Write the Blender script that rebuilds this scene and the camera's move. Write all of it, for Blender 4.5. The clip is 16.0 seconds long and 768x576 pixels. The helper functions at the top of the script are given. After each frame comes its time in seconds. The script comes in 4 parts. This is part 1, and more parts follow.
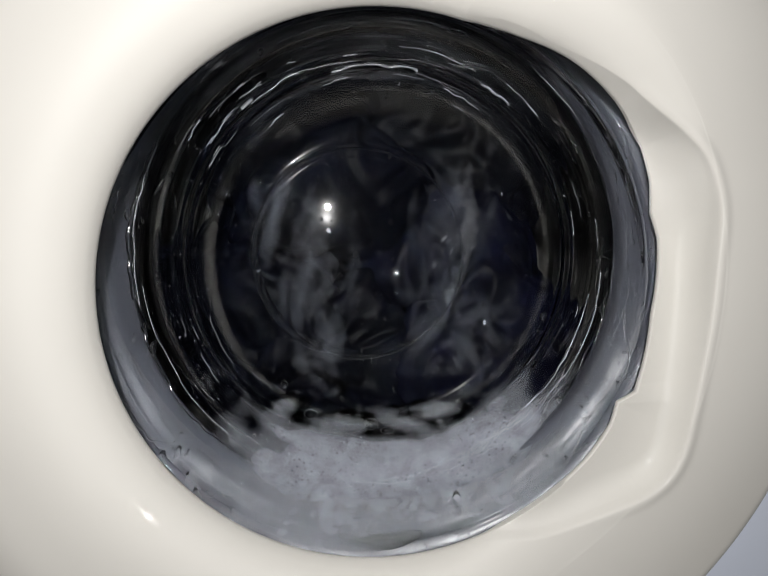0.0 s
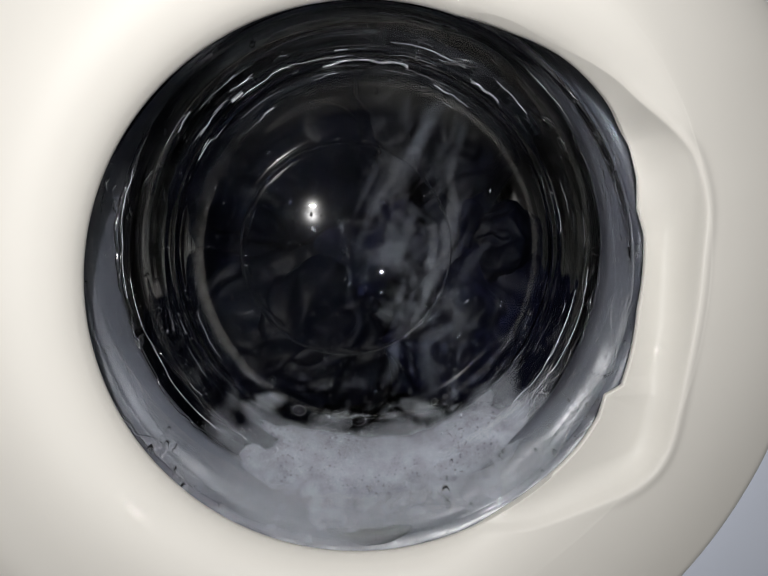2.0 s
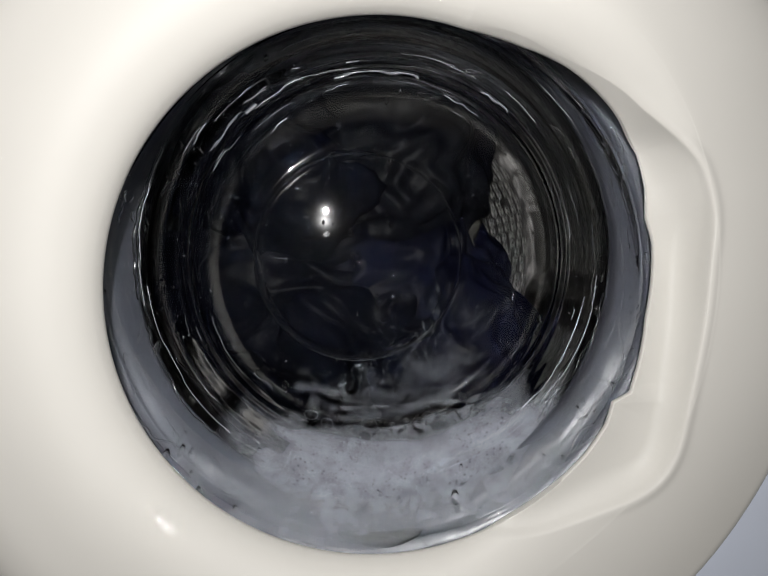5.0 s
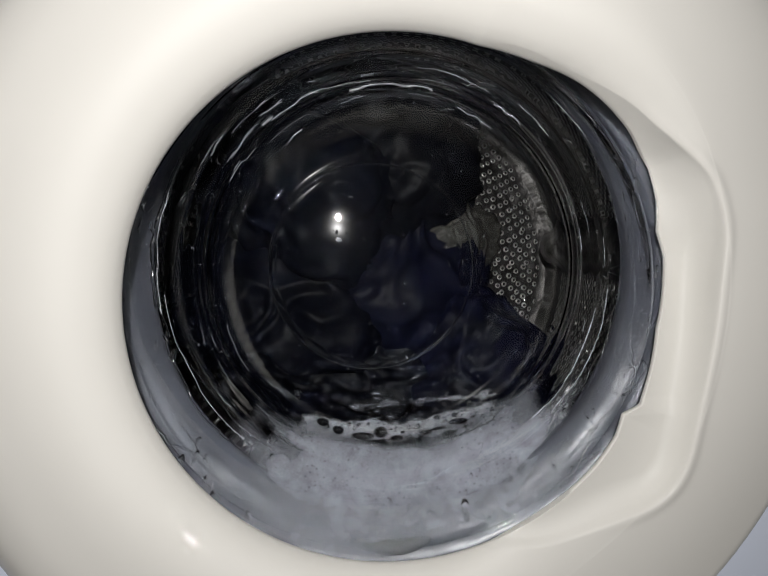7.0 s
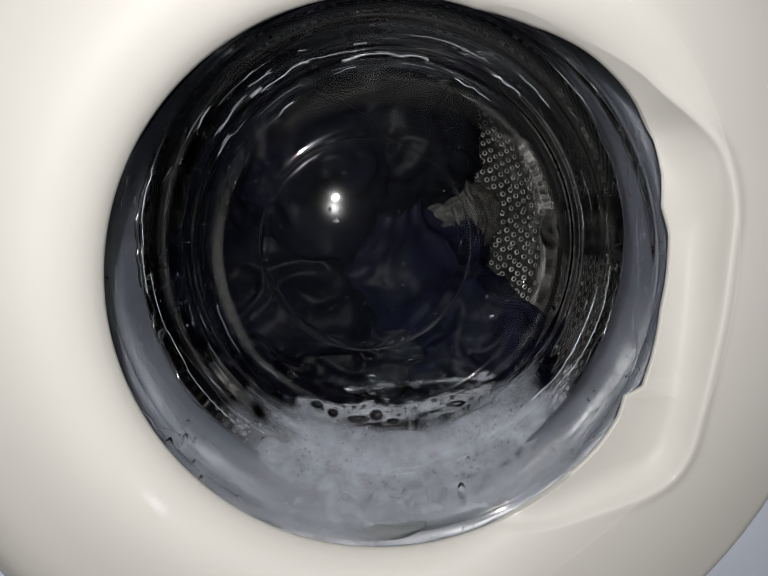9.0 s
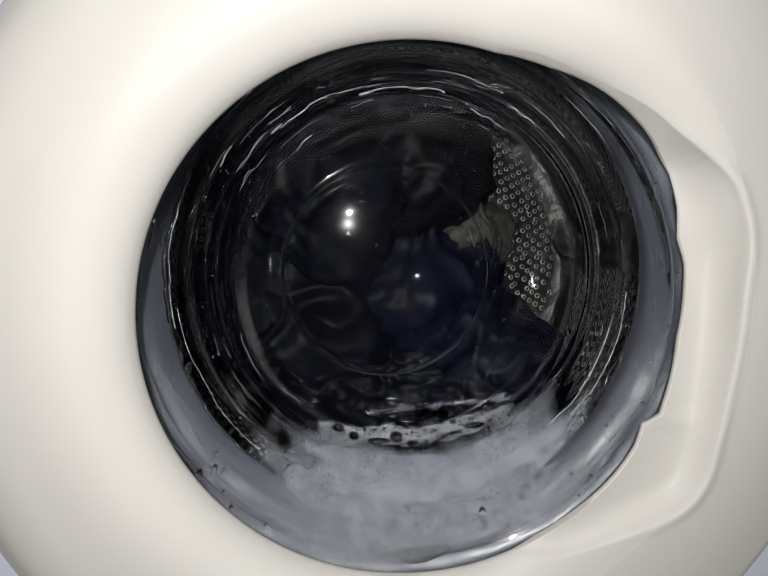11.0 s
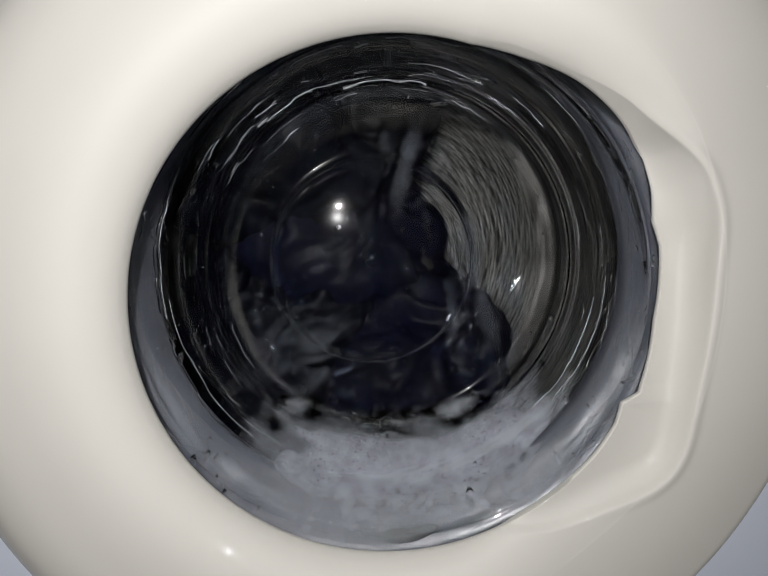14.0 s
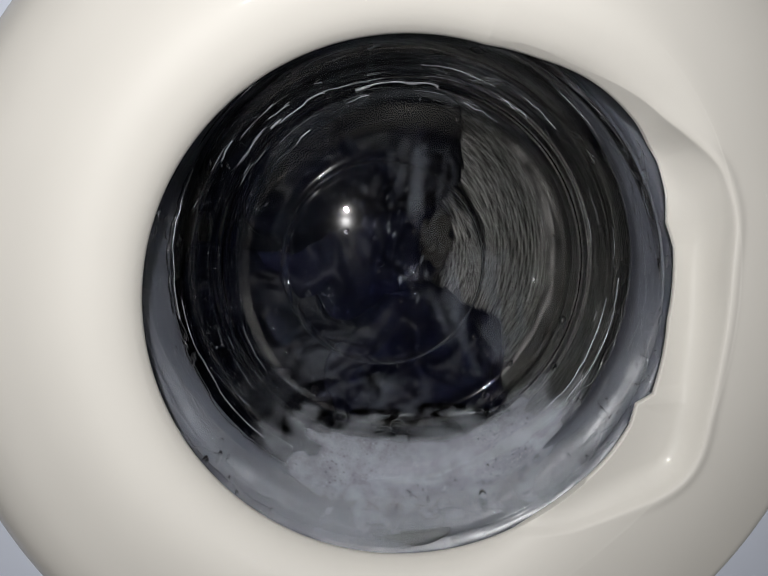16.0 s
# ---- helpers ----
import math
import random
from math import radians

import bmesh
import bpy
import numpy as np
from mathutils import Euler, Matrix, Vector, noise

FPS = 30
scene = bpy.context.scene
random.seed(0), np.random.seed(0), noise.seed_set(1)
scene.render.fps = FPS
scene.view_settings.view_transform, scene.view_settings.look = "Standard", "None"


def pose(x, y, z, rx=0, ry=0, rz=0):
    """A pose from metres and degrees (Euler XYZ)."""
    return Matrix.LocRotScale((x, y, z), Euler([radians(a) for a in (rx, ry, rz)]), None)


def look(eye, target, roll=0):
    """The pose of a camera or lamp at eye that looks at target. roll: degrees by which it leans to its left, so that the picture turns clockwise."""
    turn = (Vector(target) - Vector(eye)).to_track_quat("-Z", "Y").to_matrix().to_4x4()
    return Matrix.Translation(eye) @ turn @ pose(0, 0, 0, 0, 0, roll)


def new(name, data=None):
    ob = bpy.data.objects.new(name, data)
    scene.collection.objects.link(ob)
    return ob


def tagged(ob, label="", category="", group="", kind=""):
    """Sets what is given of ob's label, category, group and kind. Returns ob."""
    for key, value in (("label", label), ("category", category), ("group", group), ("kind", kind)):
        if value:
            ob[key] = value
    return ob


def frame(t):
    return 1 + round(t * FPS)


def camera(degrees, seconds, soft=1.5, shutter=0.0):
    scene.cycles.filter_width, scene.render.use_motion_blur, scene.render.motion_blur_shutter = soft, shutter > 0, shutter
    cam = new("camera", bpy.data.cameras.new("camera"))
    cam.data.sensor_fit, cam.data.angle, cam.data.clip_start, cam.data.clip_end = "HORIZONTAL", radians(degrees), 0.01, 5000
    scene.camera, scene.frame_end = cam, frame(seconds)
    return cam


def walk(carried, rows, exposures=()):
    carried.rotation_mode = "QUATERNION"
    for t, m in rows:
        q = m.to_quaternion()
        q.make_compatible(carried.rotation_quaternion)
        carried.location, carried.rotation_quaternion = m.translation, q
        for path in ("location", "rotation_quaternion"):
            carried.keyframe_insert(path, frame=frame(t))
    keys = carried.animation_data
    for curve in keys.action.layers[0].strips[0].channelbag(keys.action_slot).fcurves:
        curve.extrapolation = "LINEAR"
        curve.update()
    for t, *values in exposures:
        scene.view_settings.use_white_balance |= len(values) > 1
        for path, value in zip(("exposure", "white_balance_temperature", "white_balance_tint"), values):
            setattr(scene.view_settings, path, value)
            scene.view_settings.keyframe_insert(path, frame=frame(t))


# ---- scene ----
cam = camera(65.82, 16.0, soft=0.8, shutter=0.8)
PATH = [
    (0.0, pose(-0.0268, -0.2956, 0.4893, 83.31, -0.03, -5.20)),
    (0.5, pose(-0.0334, -0.2920, 0.4845, 83.58, -0.27, -6.27)),
    (1.0, pose(-0.0349, -0.2901, 0.4855, 83.20, -0.51, -6.12)),
    (1.5, pose(-0.0351, -0.2928, 0.4879, 83.38, -0.70, -6.08)),
    (2.0, pose(-0.0336, -0.2960, 0.4831, 83.80, -0.52, -7.19)),
    (2.5, pose(-0.0358, -0.3002, 0.4875, 84.34, -0.35, -6.47)),
    (3.0, pose(-0.0356, -0.3001, 0.4867, 84.03, -0.34, -6.25)),
    (3.5, pose(-0.0268, -0.3014, 0.4888, 83.83, 0.11, -5.76)),
    (4.0, pose(-0.0349, -0.3018, 0.4888, 83.87, -0.51, -6.27)),
    (6.5, pose(-0.0289, -0.3021, 0.4883, 83.53, -0.54, -4.94)),
    (7.0, pose(-0.0339, -0.3058, 0.4936, 83.98, -0.81, -4.80)),
    (7.5, pose(-0.0331, -0.3112, 0.4950, 83.91, -0.52, -4.82)),
    (8.0, pose(-0.0295, -0.3006, 0.4880, 82.87, -0.89, -4.37)),
    (10.5, pose(-0.0273, -0.2929, 0.4992, 82.09, 0.16, -4.44)),
    (11.0, pose(-0.0358, -0.2984, 0.5129, 81.68, 0.22, -3.94)),
    (11.5, pose(-0.0361, -0.3069, 0.5121, 81.74, -0.07, -4.90)),
    (12.0, pose(-0.0382, -0.3099, 0.5127, 81.50, 0.12, -5.25)),
    (12.5, pose(-0.0329, -0.3093, 0.5066, 81.66, 0.82, -5.02)),
    (13.0, pose(-0.0327, -0.3063, 0.5053, 81.32, 1.14, -5.37)),
    (13.5, pose(-0.0295, -0.3096, 0.5038, 81.98, 0.87, -4.80)),
    (14.0, pose(-0.0314, -0.3095, 0.5082, 81.47, 1.13, -4.58)),
    (14.5, pose(-0.0344, -0.3105, 0.5065, 81.53, 0.91, -4.50)),
    (15.0, pose(-0.0373, -0.3103, 0.5074, 81.65, 0.90, -4.26)),
    (15.5, pose(-0.0370, -0.3097, 0.5082, 81.68, 1.09, -4.38)),
    (16.0, pose(-0.0379, -0.3092, 0.5037, 82.29, 1.11, -4.38)),
]
walk(cam, PATH, exposures=[(0.0, -0.02), (4.0, -0.02), (7.0, -0.10), (9.5, -0.08), (11.0, -0.03), (11.7, -0.19), (12.0, -0.22), (16.0, -0.23)])

TAU = 2 * math.pi
CX, CZ = 0.0, 0.45        # axis of the door

# ---- light: the lamp beside the lens, and a dim room ----
flash = new("flash_lamp", bpy.data.lights.new("flash_lamp", "AREA"))
flash.data.shape, flash.data.size = "DISK", 0.011
flash.data.energy, flash.data.color = 2.03, (1.0, 0.975, 0.955)
flash.matrix_world = look((-0.044, -0.400, 0.578), (-0.01, 0.05, 0.45))
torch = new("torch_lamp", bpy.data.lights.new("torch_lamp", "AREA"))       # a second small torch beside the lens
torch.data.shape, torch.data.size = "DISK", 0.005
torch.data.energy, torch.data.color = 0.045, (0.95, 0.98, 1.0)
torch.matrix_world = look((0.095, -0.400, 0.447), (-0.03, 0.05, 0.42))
world = bpy.data.worlds.new("world")
world.use_nodes = True
world.node_tree.nodes["Background"].inputs[0].default_value = (0.55, 0.65, 1.0, 1)
world.node_tree.nodes["Background"].inputs[1].default_value = 0.01
scene.world = world


# ---- materials ----
def material(name, color, rough=0.5, metal=0.0, spread=0.12, scale=40.0, bump=0.1, bump_scale=300.0, tint=None, coat=0.0, coat_rough=0.08, distance=0.001, spec=0.5):
    """Principled material with mottling at one scale and fine relief at another."""
    m = bpy.data.materials.new(name)
    m.use_nodes = True
    nt = m.node_tree
    b = nt.nodes["Principled BSDF"]
    b.inputs["Metallic"].default_value = metal
    b.inputs["Coat Weight"].default_value = coat
    b.inputs["Coat Roughness"].default_value = coat_rough
    b.inputs["Specular IOR Level"].default_value = spec
    co = nt.nodes.new("ShaderNodeTexCoord")
    n1 = nt.nodes.new("ShaderNodeTexNoise")
    n1.inputs["Scale"].default_value, n1.inputs["Detail"].default_value = scale, 6
    nt.links.new(co.outputs["Object"], n1.inputs["Vector"])
    ramp = nt.nodes.new("ShaderNodeValToRGB")
    lo = [c * (1 - spread) for c in color]
    hi = [min(1, c * (1 + spread)) for c in (tint or color)]
    ramp.color_ramp.elements[0].position, ramp.color_ramp.elements[1].position = 0.3, 0.7
    ramp.color_ramp.elements[0].color, ramp.color_ramp.elements[1].color = (*lo, 1), (*hi, 1)
    nt.links.new(n1.outputs["Fac"], ramp.inputs[0])
    nt.links.new(ramp.outputs[0], b.inputs["Base Color"])
    rr = nt.nodes.new("ShaderNodeMapRange")
    rr.inputs["To Min"].default_value, rr.inputs["To Max"].default_value = rough * 0.8, min(1, rough * 1.25)
    nt.links.new(n1.outputs["Fac"], rr.inputs["Value"])
    nt.links.new(rr.outputs[0], b.inputs["Roughness"])
    n2 = nt.nodes.new("ShaderNodeTexNoise")
    n2.inputs["Scale"].default_value, n2.inputs["Detail"].default_value = bump_scale, 4
    nt.links.new(co.outputs["Object"], n2.inputs["Vector"])
    bp = nt.nodes.new("ShaderNodeBump")
    bp.inputs["Strength"].default_value, bp.inputs["Distance"].default_value = bump, distance
    nt.links.new(n2.outputs["Fac"], bp.inputs["Height"])
    nt.links.new(bp.outputs[0], b.inputs["Normal"])
    return m


def clear(name, rough=0.0, ior=1.45, color=(1, 1, 1), bump=0.0, bump_scale=60.0, film=0.0):
    m = bpy.data.materials.new(name)
    m.use_nodes = True
    nt = m.node_tree
    b = nt.nodes["Principled BSDF"]
    b.inputs["Base Color"].default_value = (*color, 1)
    b.inputs["Roughness"].default_value, b.inputs["IOR"].default_value = rough, ior
    b.inputs["Transmission Weight"].default_value = 1
    b.inputs["Coat Weight"].default_value, b.inputs["Coat Roughness"].default_value = film, 0.09
    if bump:
        co = nt.nodes.new("ShaderNodeTexCoord")
        n = nt.nodes.new("ShaderNodeTexNoise")
        n.inputs["Scale"].default_value, n.inputs["Detail"].default_value = bump_scale, 2
        bp = nt.nodes.new("ShaderNodeBump")
        bp.inputs["Strength"].default_value, bp.inputs["Distance"].default_value = bump, 0.001
        nt.links.new(co.outputs["Object"], n.inputs["Vector"])
        nt.links.new(n.outputs["Fac"], bp.inputs["Height"])
        nt.links.new(bp.outputs[0], b.inputs["Normal"])
    return m


def foam_material(name, color, lo, hi, scale, cell=230.0, holes=0.0):
    """Soap foam: pale scattering mass, patchy where the noise and the 'thick' attribute run low."""
    m = material(name, color, rough=0.40, spread=0.17, scale=110, bump=0.35, bump_scale=700, distance=0.0008, spec=0.12)
    nt = m.node_tree
    b, out = nt.nodes["Principled BSDF"], nt.nodes["Material Output"]
    at = nt.nodes.new("ShaderNodeAttribute")
    at.attribute_name = "thick"
    co = nt.nodes.new("ShaderNodeTexCoord")
    n = nt.nodes.new("ShaderNodeTexNoise")
    n.inputs["Scale"].default_value, n.inputs["Detail"].default_value = scale, 8
    n.inputs["Roughness"].default_value = 0.62
    nt.links.new(co.outputs["Object"], n.inputs["Vector"])
    add = nt.nodes.new("ShaderNodeMath")
    add.operation = "ADD"
    nt.links.new(n.outputs["Fac"], add.inputs[0])
    nt.links.new(at.outputs["Fac"], add.inputs[1])
    cells = nt.nodes.new("ShaderNodeTexVoronoi")
    cells.inputs["Scale"].default_value = cell
    nt.links.new(co.outputs["Object"], cells.inputs["Vector"])
    spots = nt.nodes.new("ShaderNodeMapRange")
    spots.inputs["From Min"].default_value, spots.inputs["From Max"].default_value = 0.12, 0.30
    spots.inputs["To Min"].default_value, spots.inputs["To Max"].default_value = 0.45, 1.0
    nt.links.new(cells.outputs["Distance"], spots.inputs["Value"])
    where = nt.nodes.new("ShaderNodeTexNoise")
    where.inputs["Scale"].default_value = 30
    nt.links.new(co.outputs["Object"], where.inputs["Vector"])
    gate = nt.nodes.new("ShaderNodeMapRange")
    gate.inputs["From Min"].default_value, gate.inputs["From Max"].default_value = 0.44, 0.58
    nt.links.new(where.outputs["Fac"], gate.inputs["Value"])
    dark = nt.nodes.new("ShaderNodeMix")
    dark.data_type = "FLOAT"
    dark.inputs[2].default_value = 1.0
    nt.links.new(gate.outputs[0], dark.inputs[0])
    nt.links.new(spots.outputs[0], dark.inputs[3])
    tone = nt.nodes.new("ShaderNodeMix")
    tone.data_type, tone.blend_type = "RGBA", "MULTIPLY"
    tone.inputs[0].default_value = 1.0
    nt.links.new(b.inputs["Base Color"].links[0].from_socket, tone.inputs[6])
    nt.links.new(dark.outputs[0], tone.inputs[7])
    nt.links.new(tone.outputs[2], b.inputs["Base Color"])
    mr = nt.nodes.new("ShaderNodeMapRange")
    mr.inputs["From Min"].default_value, mr.inputs["From Max"].default_value = lo, hi
    nt.links.new(add.outputs[0], mr.inputs["Value"])
    tr = nt.nodes.new("ShaderNodeBsdfTransparent")
    mix = nt.nodes.new("ShaderNodeMixShader")
    nt.links.new(mr.outputs[0], mix.inputs[0])
    if holes:                                                   # round gaps, so that only the walls between bubbles are left
        vo = nt.nodes.new("ShaderNodeTexVoronoi")
        vo.inputs["Scale"].default_value = holes
        nt.links.new(co.outputs["Object"], vo.inputs["Vector"])
        wall = nt.nodes.new("ShaderNodeMapRange")
        wall.inputs["From Min"].default_value, wall.inputs["From Max"].default_value = 0.40, 0.52
        nt.links.new(vo.outputs["Distance"], wall.inputs["Value"])
        times = nt.nodes.new("ShaderNodeMath")
        times.operation = "MULTIPLY"
        nt.links.new(wall.outputs[0], times.inputs[0])
        nt.links.new(mr.outputs[0], times.inputs[1])
        nt.links.new(times.outputs[0], mix.inputs[0])
    nt.links.new(tr.outputs[0], mix.inputs[1])
    nt.links.new(b.outputs[0], mix.inputs[2])
    nt.links.new(mix.outputs[0], out.inputs["Surface"])
    return m


CREAM = material("cream_plastic", (0.80, 0.783, 0.735), rough=0.5, spec=0.3, spread=0.02, scale=9, bump=0.02, bump_scale=60, distance=0.0004, coat=0.6, coat_rough=0.03)
PANEL = material("white_enamel", (0.76, 0.82, 0.95), rough=0.3, spread=0.04, scale=6, bump=0.03, bump_scale=150)
RUBBER = material("grey_rubber", (0.043, 0.045, 0.055), rough=0.34, spread=0.14, scale=30, bump=0.12, bump_scale=220, coat=0.3, coat_rough=0.3)
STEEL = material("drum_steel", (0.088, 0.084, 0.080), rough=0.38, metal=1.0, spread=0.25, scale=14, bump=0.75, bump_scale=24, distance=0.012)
COLLAR = material("hole_collar_steel", (0.62, 0.61, 0.58), rough=0.30, metal=1.0, spread=0.1, scale=200)
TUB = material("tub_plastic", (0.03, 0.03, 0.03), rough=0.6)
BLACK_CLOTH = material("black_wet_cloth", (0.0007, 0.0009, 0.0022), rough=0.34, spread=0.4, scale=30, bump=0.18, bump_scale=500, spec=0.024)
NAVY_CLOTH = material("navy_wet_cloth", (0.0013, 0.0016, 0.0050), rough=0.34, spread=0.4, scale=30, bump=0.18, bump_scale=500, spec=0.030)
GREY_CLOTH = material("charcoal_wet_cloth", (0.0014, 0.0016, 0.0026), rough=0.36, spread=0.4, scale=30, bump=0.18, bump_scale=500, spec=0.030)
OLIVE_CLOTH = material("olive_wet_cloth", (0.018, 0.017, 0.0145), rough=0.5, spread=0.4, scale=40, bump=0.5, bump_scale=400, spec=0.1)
RIBBON = material("pale_green_tape", (0.050, 0.058, 0.043), rough=0.45, spread=0.3, scale=160, bump=0.4, bump_scale=500)
GLASS = clear("door_glass", 0.0, 1.47, (0.94, 0.97, 1.0), bump=0.04, bump_scale=45, film=0.014)
WATER = clear("water", 0.0, 1.33, film=0.35)
FOAM = foam_material("soap_foam", (0.150, 0.153, 0.169), 0.22, 1.15, 75, cell=300.0)
VEIL = foam_material("thin_foam", (0.070, 0.074, 0.083), 0.40, 1.6, 22)
DRIBBLE = foam_material("foam_dribble", (0.108, 0.112, 0.126), 0.30, 1.35, 110)
MIST = foam_material("foam_mist", (0.064, 0.069, 0.084), 0.40, 2.5, 150)
RAFT = foam_material("foam_raft", (0.115, 0.118, 0.128), 0.42, 0.80, 130)
# pale opaque colour for highlights painted on the glass
GLINT = material("painted_glint", (0.20, 0.205, 0.22), rough=0.12, spread=0.6, scale=90)
PALE = material("pale_foam", (0.065, 0.068, 0.074), rough=0.3, spread=0.3, scale=300)
# colour of suds, and of the lamp glints painted on drops
SUDS_GLINT = material("suds", (0.22, 0.23, 0.25), rough=0.15, spread=0.3, scale=400)
DIRT = material("dirt", (0.10, 0.085, 0.07), rough=0.8)
FIBRE = material("black_fibre", (0.01, 0.01, 0.01), rough=0.6)
FLOOR = material("floor_tile", (0.35, 0.33, 0.30), rough=0.35, scale=4)
WALL = material("wall_paint", (0.5, 0.5, 0.48), rough=0.8, scale=3)


# ---- mesh helpers ----
def link_mesh(name, verts, faces, mat, parent=None, label="", smooth=True):
    me = bpy.data.meshes.new(name)
    me.from_pydata([tuple(v) for v in verts], [], faces)
    me.materials.append(mat)
    if smooth:
        me.shade_smooth()
    me.update()
    ob = new(name, me)
    if parent:
        ob.parent = parent
    if label:
        ob["label"] = label
    return ob


def part(name, bm, mat, parent, label="", smooth=True):
    me = bpy.data.meshes.new(name)
    bm.normal_update()
    bm.to_mesh(me)
    bm.free()
    me.materials.append(mat)
    if smooth:
        me.shade_smooth()
    ob = new(name, me)
    if parent:
        ob.parent = parent
    if label:
        ob["label"] = label
    return ob


def grid_faces(n, m, closed=True, flip=False):
    """Faces of n rings of m points."""
    fs = []
    for i in range(n - 1):
        for j in range(m if closed else m - 1):
            k = (j + 1) % m
            f = (i * m + j, i * m + k, (i + 1) * m + k, (i + 1) * m + j)
            fs.append(f[::-1] if flip else f)
    return fs


def box(bm, x0, x1, y0, y1, z0, z1, bevel=0.0):
    r = bmesh.ops.create_cube(bm, size=1, matrix=Matrix.Translation(((x0 + x1) / 2, (y0 + y1) / 2, (z0 + z1) / 2)) @ Matrix.Diagonal((x1 - x0, y1 - y0, z1 - z0, 1)))
    if bevel:
        es = {e for v in r["verts"] for e in v.link_edges}
        bmesh.ops.bevel(bm, geom=list(es), offset=bevel, segments=3, affect="EDGES", profile=0.5)


def spline(points, n):
    """n points along a smooth curve through the given ones, evenly in parameter."""
    p = np.array(points, float)
    p = np.vstack([2 * p[0] - p[1], p, 2 * p[-1] - p[-2]])
    out = []
    for u in np.linspace(0, len(p) - 3 - 1e-9, n):
        i, t = int(u), u - int(u)
        a, b, c, d = p[i:i + 4]
        out.append(0.5 * (2 * b + (c - a) * t + (2 * a - 5 * b + 4 * c - d) * t * t + (3 * b - a - 3 * c + d) * t ** 3))
    return np.array(out)


def smoothstep(a, b, x):
    t = np.clip((x - a) / (b - a), 0, 1)
    return t * t * (3 - 2 * t)


# ---- the room ----
def room():
    for name, b in (("floor", (-1.3, 1.3, -2.0, 0.8, -0.05, 0.0)), ("ceiling", (-1.3, 1.3, -2.0, 0.8, 2.5, 2.55)), ("wall_north", (-1.3, 1.3, 0.8, 0.9, 0, 2.5)),
                    ("wall_south", (-1.3, 1.3, -2.1, -2.0, 0, 2.5)), ("wall_east", (1.3, 1.4, -2.0, 0.8, 0, 2.5)), ("wall_west", (-1.4, -1.3, -2.0, 0.8, 0, 2.5))):
        bm = bmesh.new()
        box(bm, *b)
        tagged(part(name, bm, FLOOR if name == "floor" else WALL, None, smooth=False), "plain " + ("tiled floor" if name == "floor" else "painted surface of the dim utility room"), "structure", kind="structure")


room()


# ---- washing machine ----
machine = tagged(new("washing_machine"), "white front-loading washing machine in mid wash", "washing machine")


def cabinet():
    """Cabinet with a round opening in its front panel."""
    n = 96
    y0, y1 = 0.013, 0.023
    hole = [(CX + 0.19 * math.cos(a), CZ + 0.19 * math.sin(a)) for a in np.linspace(0, TAU, n, endpoint=False)]
    rim = []
    for a in np.linspace(0, TAU, n, endpoint=False):
        c, s = math.cos(a), math.sin(a)
        k = min(0.30 / abs(c) if abs(c) > 1e-6 else 9, (0.40 if s > 0 else 0.43) / abs(s) if abs(s) > 1e-6 else 9)
        rim.append((CX + k * c, CZ + k * s))
    verts = [(x, y0, z) for x, z in hole] + [(x, y0, z) for x, z in rim] + [(x, y1, z) for x, z in rim] + [(x, y1, z) for x, z in hole]
    faces = grid_faces(4, n, flip=True) + [(3 * n + j, 3 * n + (j + 1) % n, (j + 1) % n, j)[::-1] for j in range(n)]
    link_mesh("front_panel", verts, faces, PANEL, machine, smooth=False)
    for name, b in (("side_panel", (-0.30, -0.295, 0.024, 0.56, 0.02, 0.85)), ("side_panel", (0.295, 0.30, 0.024, 0.56, 0.02, 0.85)),
                    ("top_panel", (-0.30, 0.30, 0.013, 0.57, 0.852, 0.875)), ("back_panel", (-0.294, 0.294, 0.555, 0.56, 0.02, 0.85)), ("base_panel", (-0.294, 0.294, 0.036, 0.554, 0.0, 0.02))):
        bm = bmesh.new()
        box(bm, *b, bevel=0.002)
        part(name, bm, PANEL, machine, smooth=False)


cabinet()


# ---- door: cream ring with a finger scoop, and the glass bowl ----
door = tagged(new("washing_machine_door"), "round cream plastic washing machine door with glass bowl", "door")
RING = [(0.158, 0.0125), (0.150, 0.0105), (0.1440, 0.0065), (0.1408, 0.0025), (0.1400, 0.0002), (0.1405, -0.0030), (0.1425, -0.0075), (0.1460, -0.0120), (0.151, -0.0160), (0.158, -0.0198), (0.167, -0.0225), (0.178, -0.0235),
        (0.192, -0.0230), (0.214, -0.0208), (0.2330, -0.0160), (0.2458, -0.0075), (0.2504, 0.0035), (0.2515, 0.0125), (0.2512, 0.0129)]
SCOOP = [(0.040, 0.1345), (0.0580, 0.1338), (0.0775, 0.1290), (0.1020, 0.1188), (0.1195, 0.1088), (0.1328, 0.0972), (0.1523, 0.0795), (0.1635, 0.0653), (0.1703, 0.0434), (0.1701, 0.0160), (0.1685, -0.0250), (0.1653, -0.0622),
         (0.1595, -0.0895), (0.1466, -0.1063), (0.1226, -0.1182), (0.0881, -0.1282), (0.055, -0.1290)]


